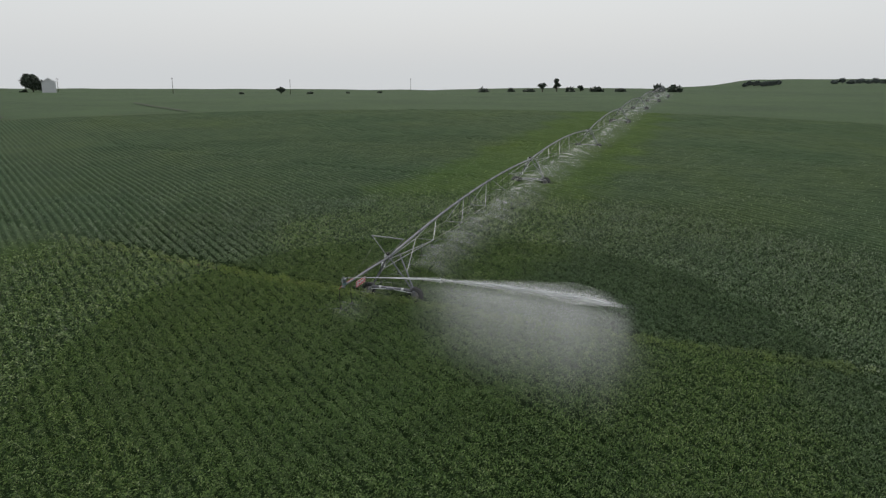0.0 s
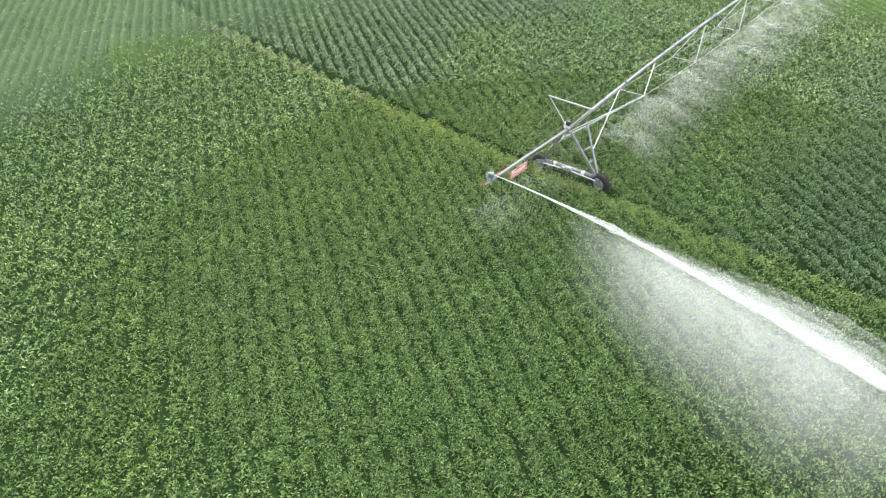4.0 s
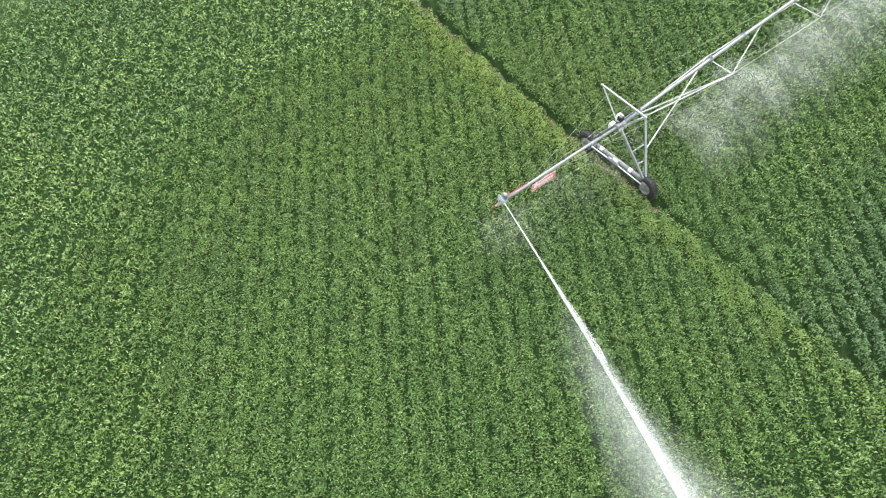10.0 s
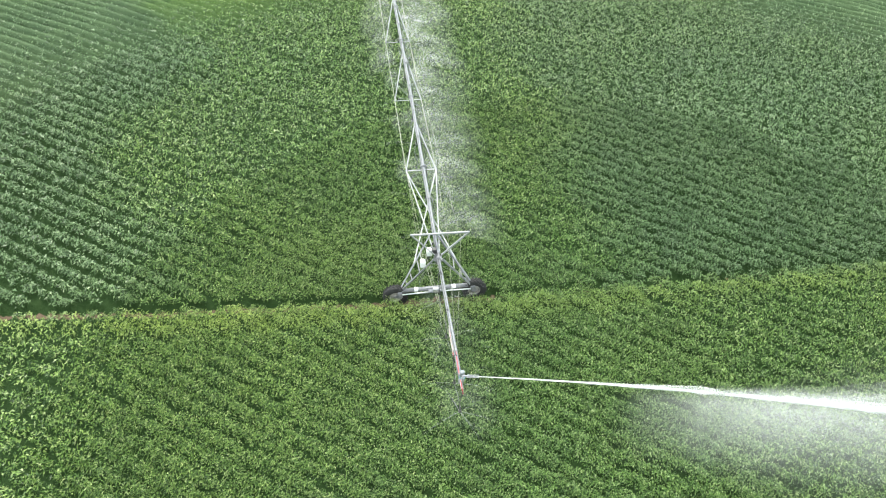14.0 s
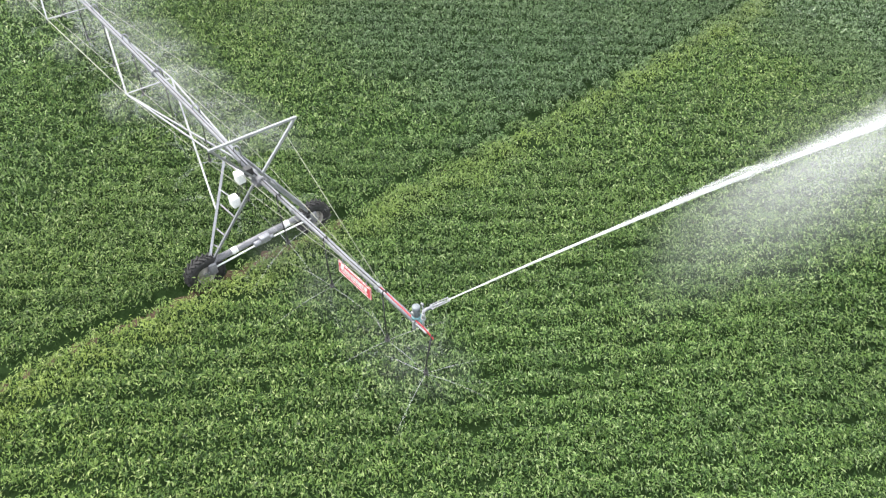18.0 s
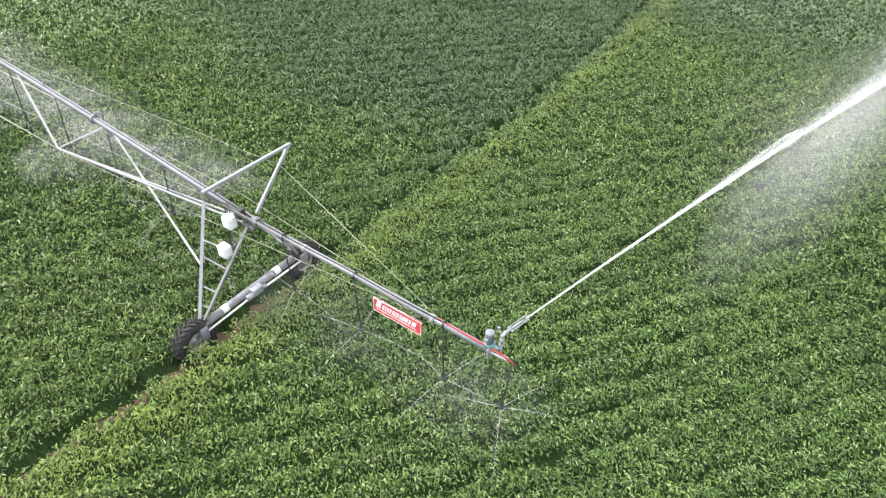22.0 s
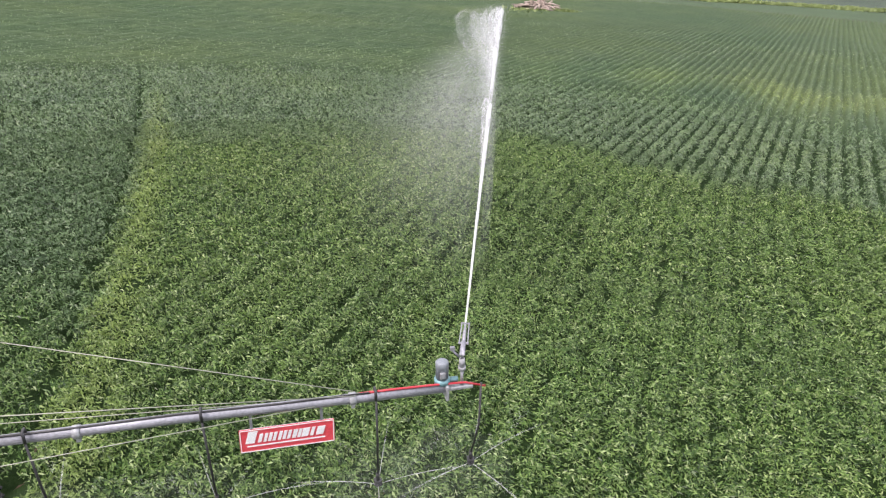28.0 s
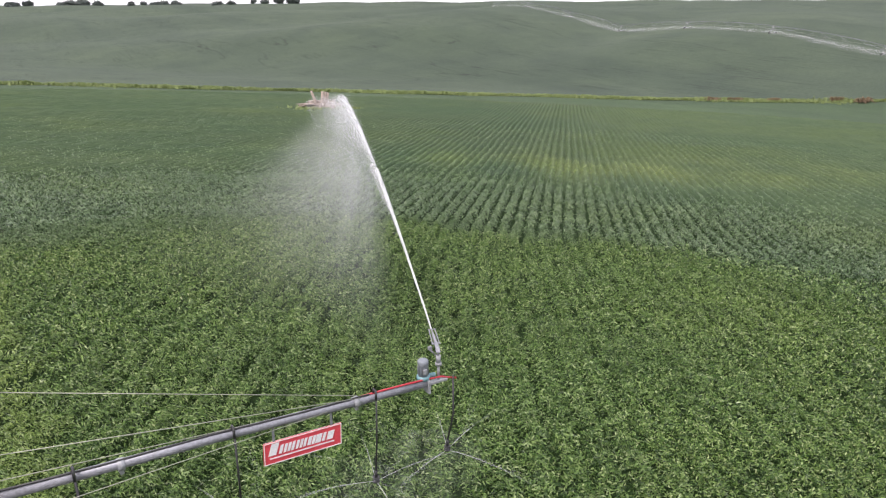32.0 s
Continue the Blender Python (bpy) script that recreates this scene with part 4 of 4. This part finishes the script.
def flecks(name, count, seed):
    """Single drops and shreds of water about the jet."""
    rng = np.random.default_rng(seed)
    s = 3.5 + 16.5 * rng.uniform(0, 1, count) ** .6
    c = jet_at(s)
    grow = (s - 3) / 16
    d = np.abs(rng.normal(0, .8, count)) * grow
    c[:, :2] += WIND[None] * d[:, None] + rng.normal(0, 1, (count, 2)) * (.02 + .10 * grow)[:, None]
    c[:, 2] += rng.normal(0, 1, count) * (.02 + .10 * grow) - .5 * d * rng.uniform(0, 1, count)
    sz = rng.uniform(.0025, .006, count)[:, None]
    o = rng.normal(0, 1, (3, count, 3))
    verts = np.stack([c + o[i] * sz for i in range(3)], 1).reshape(-1, 3)
    faces = np.arange(count * 3).reshape(-1, 3)
    return tagged(faces_object(name, verts, faces, M_DROPS, False), "loose white drops of water around the jet", "water drops", kind="stuff")


flecks("water_drops", 45000, 51)


def star_mesh(seed, n, reach):
    """Thin curved streams thrown out from a spray plate."""
    rng = np.random.default_rng(seed)
    V, F, at = [], [], {"s": [], "v": [], "k": [], "dense": []}
    for i in range(n):
        a = 2 * math.pi * (i + rng.uniform(-.3, .3)) / n
        L = reach * rng.uniform(.7, 1.1)
        for cross in (0, 1):
            b = len(V)
            for j in range(9):
                f = j / 8
                r = L * f
                z = .12 * r - .10 * r * r - .03
                w = .004 + .011 * f
                off = (-math.sin(a) * w, math.cos(a) * w, 0) if cross == 0 else (0, 0, w)
                for sg in (-1, 1):
                    V.append((r * math.cos(a) + sg * off[0], r * math.sin(a) + sg * off[1], z + sg * off[2]))
                    at["s"].append(r + i)
                    at["v"].append(sg * .3)
                    at["k"].append(seed + i)
                    at["dense"].append(.55 * (1 - f) ** 1.1)
            for j in range(8):
                F.append((b + 2 * j, b + 2 * j + 1, b + 2 * j + 3, b + 2 * j + 2))
    return V, F, at


def spray_at(name, x, y, z, seed, n, reach, label):
    V, F, at = star_mesh(seed, n, reach)
    ob = faces_object(name, np.array(V), np.array(F), M_STREAM)
    put_attrs(ob, **at)
    ob.location = (x, y, z)
    return tagged(ob, label, "water spray", "sprinkler sprays", kind="stuff")


def fan_at(name, x, y, z, seed, count, reach, label):
    """Four soft curved arms of fine drops thrown out by a turning spray plate."""
    rng = np.random.default_rng(seed)
    arm = rng.integers(0, 4, count)
    f = rng.uniform(0, 1, count) ** .75
    r = f * reach * rng.uniform(.85, 1.1, 4)[arm]
    a = arm * math.pi / 2 + rng.uniform(0, 1.5) + .28 * f
    w = .006 + .055 * f
    c = np.stack([r * np.cos(a), r * np.sin(a), .10 * r - .075 * r * r], 1) + rng.normal(0, 1, (count, 3)) * w[:, None]
    c[:, :2] += WIND * (.25 * f * f)[:, None]
    sz = rng.uniform(.002, .0055, count)[:, None]
    o = rng.normal(0, 1, (3, count, 3))
    verts = np.stack([c + o[i] * sz for i in range(3)], 1).reshape(-1, 3)
    ob = faces_object(name, verts, np.arange(count * 3).reshape(-1, 3), M_DROPS, False)
    ob.location = (x, y, z)
    return tagged(ob, label, "water spray", "sprinkler fans", kind="stuff")


def fog_at(name, x, y, z, reach, dense, seed, drift, label):
    """A low umbrella of fine mist below a nozzle, pulled downwind."""
    nr, na = 14, 30
    f, a = np.meshgrid(np.linspace(.03, 1, nr), np.linspace(0, 2 * math.pi, na), indexing="ij")
    X = f * reach * np.cos(a) + WIND[0] * drift * f ** 2
    Y = f * reach * np.sin(a) + WIND[1] * drift * f ** 2
    Z = .05 - .95 * f ** 2 + .10 * lumps(X, Y, .5, seed)
    fade = dense * np.clip((1 - f) / .5, 0, 1) * np.clip(f / .12, 0, 1)
    ob = grid_object(name, X, Y, Z, M_FOG, None, s=X, v=Y * .6, k=0 * X + seed, dense=fade)
    ob.location = (x, y, z)
    return tagged(ob, label, "water mist", "sprinkler mists", kind="stuff")


NEAR_NOZZLES = [(1.19, -.06, 1.95), (3.35, -.06, 1.80), (5.75, -.06, 1.66), (7.26, -.06, 1.76)]
for i, (x, y, z) in enumerate(NEAR_NOZZLES):
    spray_at("sprinkler_spray", x, y, z - .02, 61 + i, 4, 2.0, "thin white streams fanning out from a drop nozzle")
    fan_at("spray_fan", x, y, z - .02, 161 + i, 2400, 2.1, "soft arms of fine drops round a drop nozzle")
    fog_at("sprinkler_mist", x, y, z, 1.6, .06, 71 + i, .9, "pale mist hanging under a drop nozzle")
rise = math.atan2(JOINTS[1][1] - JOINTS[0][1], SPAN)
for k in range(9):
    x = -1.3 - k * 2.35
    low = -1.75 + .3 * bow(x)
    wx = x * math.cos(rise) + low * math.sin(rise) + .06
    wz = JOINTS[0][1] - x * math.sin(rise) + low * math.cos(rise)
    spray_at("sprinkler_spray", wx, .13, wz - .02, 81 + k, 4, 1.1, "thin white streams fanning out from a drop nozzle")
    fan_at("spray_fan", wx, .13, wz - .02, 181 + k, 7000, 2.0, "soft arms of fine drops round a drop nozzle")
    if k in (3, 5, 7):
        fog_at("sprinkler_mist", wx, .13, wz, 2.3, .22, 91 + k, 1.5, "pale mist hanging under a drop nozzle")


def span_mist(a, b, side, reach, dense, seed):
    """The continuous drift of mist from the drops of one span."""
    nx, nv = 60, 12
    f, v = np.meshgrid(np.linspace(0, 1, nx), np.linspace(0, 1, nv), indexing="ij")
    x = a[0] + (b[0] - a[0]) * f
    top = a[1] + (b[1] - a[1]) * f - 1.5
    y = side * (.1 + reach * v ** 1.2) + .3 * lumps(x, v * 4, .15, seed)
    z = top * (1 - v) + (soil(x, y) + .8) * v + .5 * np.sin(math.pi * v) + .25 * lumps(x, v * 3, .2, seed + 1) * (1 - v)
    d = dense * np.clip(v / .15, 0, 1) * np.clip((1 - v) / .6, 0, 1) * (.8 + .2 * np.sin(x * 2 * math.pi / 2.35))
    ob = grid_object("span_mist", x, y, z, M_FOG, None, s=x * .9, v=v * 2, k=0 * x + seed, dense=d)
    return tagged(ob, "white mist drifting downwind along the span", "water mist", "mist along the spans", kind="stuff")


for i, (a, b) in enumerate(zip(JOINTS, JOINTS[1:])):
    if i == 0:
        a = (-19.0, a[1] + (b[1] - a[1]) * 19 / 42.5)
        span_mist((-3, JOINTS[0][1] + .2), a, 1, 4.4, .40, 105)
    span_mist(a, b, 1, 4.6, .72, 110 + i)
    span_mist(a, b, -1, 2.2, .38, 120 + i)

# ------------------------------------------------------------------ second machine on the far slope
FAR_SPAN = 55.0
far_joints = [(294.3 + 8.6 * k, 137.2 + 54.3 * k) for k in range(-1, 7)]
fj = [(x, y, soil1(x, y) + 3.54) for x, y in far_joints]
for (x, y, z), (x2, y2, z2) in zip(fj, fj[1:]):
    d = math.atan2(y - y2, x - x2)
    copy_thing(tower, Matrix.Translation((x, y, z - 3.54)) @ Matrix.Rotation(d, 4, "Z"))
    L = math.hypot(x2 - x, y2 - y)
    copy_thing(span, Matrix.Translation((x, y, z)) @ Matrix.Rotation(d, 4, "Z") @ Matrix.Rotation(math.atan2(z2 - z, L), 4, "Y") @ Matrix.Diagonal((FAR_SPAN / SPAN, 1, 1, 1)))
    f, v = np.meshgrid(np.linspace(0, 1, 60), np.linspace(0, 1, 8), indexing="ij")
    X = x + (x2 - x) * f - 4.5 * v * .98
    Y = y + (y2 - y) * f + 4.5 * v * .15
    Z = (z + (z2 - z) * f - 1.4) * (1 - v) + (soil(X, Y) + .5) * v
    ob = grid_object("span_mist", X, Y, Z, M_FOG, None, s=f * 40, v=v * 2, k=0 * f + x, dense=.5 * np.clip(v / .3, 0, 1) * np.clip((1.1 - v) / .6, 0, 1))
    tagged(ob, "white mist drifting along the far machine", "water mist", "mist along the spans", kind="stuff")

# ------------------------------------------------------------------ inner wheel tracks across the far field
# flat strips above the crop: mud, with the groove's shade painted dark
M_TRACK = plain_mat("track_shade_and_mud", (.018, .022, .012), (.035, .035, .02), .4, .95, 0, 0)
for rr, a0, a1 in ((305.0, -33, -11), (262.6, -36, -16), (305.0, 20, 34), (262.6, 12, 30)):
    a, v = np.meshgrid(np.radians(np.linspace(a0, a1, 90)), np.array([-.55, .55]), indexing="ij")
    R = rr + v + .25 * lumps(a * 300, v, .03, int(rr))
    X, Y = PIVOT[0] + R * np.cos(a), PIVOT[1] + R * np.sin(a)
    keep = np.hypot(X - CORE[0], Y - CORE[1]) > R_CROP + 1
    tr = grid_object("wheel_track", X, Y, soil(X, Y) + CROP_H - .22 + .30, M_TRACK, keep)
    tagged(tr, "wheel track curving through the crop, mud with painted shade", "wheel track", kind="structure")

# ------------------------------------------------------------------ grass strip in the drain
M_GRASS = plain_mat("wild_grass", (.125, .175, .050), (.19, .235, .080), .5, .7, 0, 0)
M_SHRUB = plain_mat("rusty_weeds", (.13, .095, .055), (.19, .13, .075), .8, .8, 0, 0)
M_TREE = plain_mat("tree_leaves", (.032, .046, .032), (.055, .076, .048), .8, .6, 0, 0)
# leaves of the farthest trees: distance haze painted in as a paler, bluer green
M_HAZE_LEAVES = plain_mat("far_leaves_painted_haze", (.075, .095, .085), (.11, .13, .12), .3, .8, 0, 0)
M_TRUNK = plain_mat("tree_bark", (.05, .04, .032), (.10, .08, .06), 5, .9, 0, .4)


def tufts(name, pts, count, width, height, size, mat, seed, label, cat):
    """Loose blades and leaves scattered along a line."""
    rng = np.random.default_rng(seed)
    P = np.array(pts, float)
    seg = np.hypot(*(P[1:] - P[:-1]).T)
    cum = np.concatenate([[0], np.cumsum(seg)])
    q = rng.uniform(0, cum[-1], count)
    c = np.stack([np.interp(q, cum, P[:, 0]), np.interp(q, cum, P[:, 1])], 1)
    c += rng.normal(0, width / 2, (count, 2)) * (.6 + .5 * lumps(q, q * .3, .05, seed)[:, None])
    ok = rng.uniform(-.5, 1, count) < .5 + .6 * lumps(q, q * .2, .02, seed + 5)
    c, q = c[ok], q[ok]
    count = len(q)
    hh = height * (.6 + .5 * np.abs(lumps(c[:, 0], c[:, 1], .07, seed + 1)))
    z = soil(c[:, 0], c[:, 1]) + CROP_H - .35 + hh * rng.uniform(.1, 1, count) ** .7
    s = size * rng.uniform(.6, 1.4, count)[:, None]
    a = rng.uniform(0, 6.28, count)
    w = np.stack([np.cos(a), np.sin(a), rng.normal(0, .3, count)], 1)
    u = np.stack([rng.normal(0, .4, count), rng.normal(0, .4, count), np.ones(count)], 1)
    o = np.concatenate([c, z[:, None]], 1)
    verts = np.stack([o - w * s * .4, o + w * s * .4, o + u * s], 1).reshape(-1, 3)
    return tagged(faces_object(name, verts, np.arange(count * 3).reshape(-1, 3), mat, False), label, cat, kind="stuff")


tufts("wild_grass", DRAIN, 80000, 5.0, .7, .45, M_GRASS, 131, "yellow-green wild grass along the field drain", "grass")
tufts("wild_grass", [(49, 114), (54, 115.5), (60, 114.5)], 900, 5, .3, .4, M_GRASS, 133, "pale grass round the dead stump", "grass")
for i, (x, y) in enumerate(((184, 129), (190, 126), (200, 120), (214, 109), (218, 103))):
    tufts("weed_patch", [(x - 1.5, y + 1), (x + 1.5, y - 1)], 260, 1.6, 1.2, .6, M_SHRUB, 140 + i, "rust-brown patch of tall weeds in the drain", "weeds")

# ------------------------------------------------------------------ dead stump on a brush heap
heap = empty("dead_stump", pose(54, 117, soil1(54, 117) + .35))
rng = random.Random(7)
for k in range(60):
    a = rng.uniform(0, 6.28)
    r = rng.uniform(.4, 4.6)
    x, y = r * math.cos(a), .6 * r * math.sin(a)
    b = rng.uniform(0, 6.28)
    L = rng.uniform(.8, 2.2)
    z = .45 + max(0, 1.5 - r * .3) * rng.uniform(.1, 1)
    bm = bmesh.new()
    pipe_line(bm, [(x - L * math.cos(b), y - L * math.sin(b), z - .25), (x, y, z + .12), (x + L * math.cos(b), y + L * math.sin(b), z + rng.uniform(-.3, .25))], [rng.uniform(.10, .2), .14, .05], 7)
    part("branch", bm, M_BARK, heap)
for dx, lean, h, r in ((-1.15, -.55, 3.4, .26), (.35, .12, 3.2, .34), (.8, .25, 3.1, .30), (1.2, .35, 2.9, .26), (1.9, .9, 1.6, .2)):
    bm = bmesh.new()
    pipe_line(bm, [(dx - lean * .3, 0, -.3), (dx, .1, h * .5), (dx + lean * 1.1 * (1 if dx > 0 else 1), .15, h)], [r * 1.5, r, r * .75], 9)
    part("stump_trunk", bm, M_BARK, heap, "bleached grey-brown stump trunk")
tagged(heap, "bleached dead tree stump on a heap of branches", "tree stump")


# ------------------------------------------------------------------ trees, barn and poles on the horizon
def make_tree(x, y, h, w, seed, label, cat="tree", trunk=True, leaf=None):
    rng = np.random.default_rng(seed)
    t = empty("tree" if trunk else "bush", pose(x, y, soil1(x, y)))
    base = .28 * h if trunk else .05 * h
    bm = bmesh.new()
    pipe_line(bm, [(0, 0, -.4), (.02 * h, 0, base), (-.02 * h, .02 * h, .65 * h)], [.05 * h, .038 * h, .012 * h], 8)
    blobs = []
    for k in range(9):
        a = rng.uniform(0, 6.28)
        q = rng.uniform(.15, .85)
        e = Vector((w * .42 * q * math.cos(a), w * .42 * q * math.sin(a), base + (h - base) * rng.uniform(.25, .92) * (1 - .25 * q)))
        pipe_line(bm, [(0, 0, base * .9), e * .55 + Vector((0, 0, base * .3)), e], [.025 * h, .016 * h, .006 * h], 5)
        blobs.append((e, rng.uniform(.14, .26) * w))
    part("trunk", bm, M_TRUNK, t)
    V = []
    n = 2600 if h > 6 else 1200
    for i in range(n):
        e, r = blobs[int(rng.integers(len(blobs)))]
        d = rng.normal(0, 1, 3)
        d = d / np.linalg.norm(d) * r * rng.uniform(.3, 1) ** .5
        c = np.array(e) + d * (1, 1, .8)
        c[2] = max(c[2], .1)
        s = .05 * w * rng.uniform(.6, 1.3)
        o = rng.normal(0, 1, (3, 3))
        V += [c + o[0] * s, c + o[1] * s, c + o[2] * s]
    cr = faces_object("crown", np.array(V), np.arange(n * 3).reshape(-1, 3), leaf or M_TREE, False)
    cr.parent = t
    return tagged(t, label, cat, "trees on the horizon")


def from_start(az, r):
    return 46.6 + r * math.cos(radians(az)), 22.3 + r * math.sin(radians(az))


for az, r, h, w, lab in ((-129.6, 400, 8.0, 11, "broad dark tree leaning beside the barn"), (-166.7, 390, 6.0, 5.0, "round dark tree on the field edge"),
                         (-167.8, 390, 7.0, 5.0, "tall dark tree on the field edge"), (-146.4, 420, 4.6, 5.5, "small round tree on the skyline"),
                         (-169.6, 395, 3.8, 4.0, "small tree on the field edge")):
    x, y = from_start(az, r)
    make_tree(x, y, h, w, int(900 + az), lab)
for i, (az, r, h, w) in enumerate(((-143.5, 420, 1.6, 3), (-148.6, 420, 1.4, 5), (-151.5, 420, 1.8, 2), (-154, 420, 1.2, 4), (-164.2, 390, 1.8, 6), (-165.6, 390, 1.6, 7), (-168.8, 390, 1.8, 8), (-170.8, 392, 1.6, 9), (-172.6, 395, 1.4, 7),
                                   (-175.4, 400, 3.6, 8), (-176.5, 400, 3.2, 12), (-162, 390, 1.5, 8), (-129.0, 398, 1.5, 4))):
    x, y = from_start(az, r)
    make_tree(x, y, h, w, 300 + i, "low dark bush on the skyline", "bush", False)
for i in range(16):
    az = 178.6 - i * .28 if i < 9 else 172.9 - (i - 9) * .5
    x, y = from_start(az, 900 + 20 * math.sin(i))
    make_tree(x, y, 4 + 2.2 * abs(math.sin(i * 1.7)), 9, 330 + i, "far windbreak tree, haze painted into its leaf colour", leaf=M_HAZE_LEAVES)
for i, az in enumerate((84.6, 83.9, 83.2, 82.4, 80.2, 79.4, 78.8, 78.2, 77.2, 74.4, 73.4, 71.8, 71.0, 70.0, 69.0, 87.5, 86.6)):
    r = 1450
    x, y = 1 + r * math.cos(radians(az)), -9.8 + r * math.sin(radians(az))
    make_tree(x, y, 7 + 3 * abs(math.sin(i * 2.1)), 20 + 6 * math.sin(i), 360 + i, "tree clump on the far ridge, haze painted into its leaves", leaf=M_HAZE_LEAVES)

bx, by = from_start(-130.55, 398)
barn = empty("barn", pose(bx, by, soil1(bx, by), 0, 0, 50))
M_BARN = plain_mat("weathered_white_boards", (.50, .51, .52), (.62, .62, .62), 1.2, .7, 0, .2)
M_ROOF = plain_mat("grey_roof_metal", (.42, .44, .46), (.52, .53, .55), 1.0, .5, .3, .1)
bm = bmesh.new()
box(bm, (0, 0, 2.6), (7.5, 6, 5.6), None, .05)
part("walls", bm, M_BARN, barn)
for s in (-1, 1):
    bm = bmesh.new()
    box(bm, (0, s * 1.72, 6.45), (8.2, 4.0, .18), Matrix.Rotation(-s * .52, 3, "X"), .03)
    part("roof_slope", bm, M_ROOF, barn)
bm = bmesh.new()
for x in (-3.7, 3.7):
    v = [bm.verts.new(p) for p in ((x, -3, 5.35), (x, 3, 5.35), (x, 0, 7.15))]
    w = [bm.verts.new((p.co.x * .97, p.co.y, p.co.z)) for p in v]
    bm.faces.new(v)
    bm.faces.new(w[::-1])
    for i in range(3):
        bm.faces.new((v[i], w[i], w[(i + 1) % 3], v[(i + 1) % 3]))
part("gable", bm, M_BARN, barn)
bm = bmesh.new()
box(bm, (-1, -3.03, 1.5), (2.4, .08, 3.0), None, .02)
part("barn_door", bm, M_ROOF, barn, "closed grey barn door")
tagged(barn, "weathered pale barn with grey metal roof", "barn")

for az, h in ((-131.1, 7.5), (-138.6, 9.5), (-147.1, 9), (-156.4, 8.5)):
    x, y = from_start(az, 430)
    pole = empty("utility_pole", pose(x, y, soil1(x, y)))
    bm = bmesh.new()
    tube(bm, (0, 0, -.5), (0, 0, h), .16, 8, .1)
    part("post", bm, M_TRUNK, pole)
    bm = bmesh.new()
    bar(bm, (-.9, 0, h - .7), (.9, 0, h - .7), .1, .12)
    part("crossarm", bm, M_TRUNK, pole)
    tagged(pole, "thin wooden utility pole on the skyline", "utility pole", "utility poles")
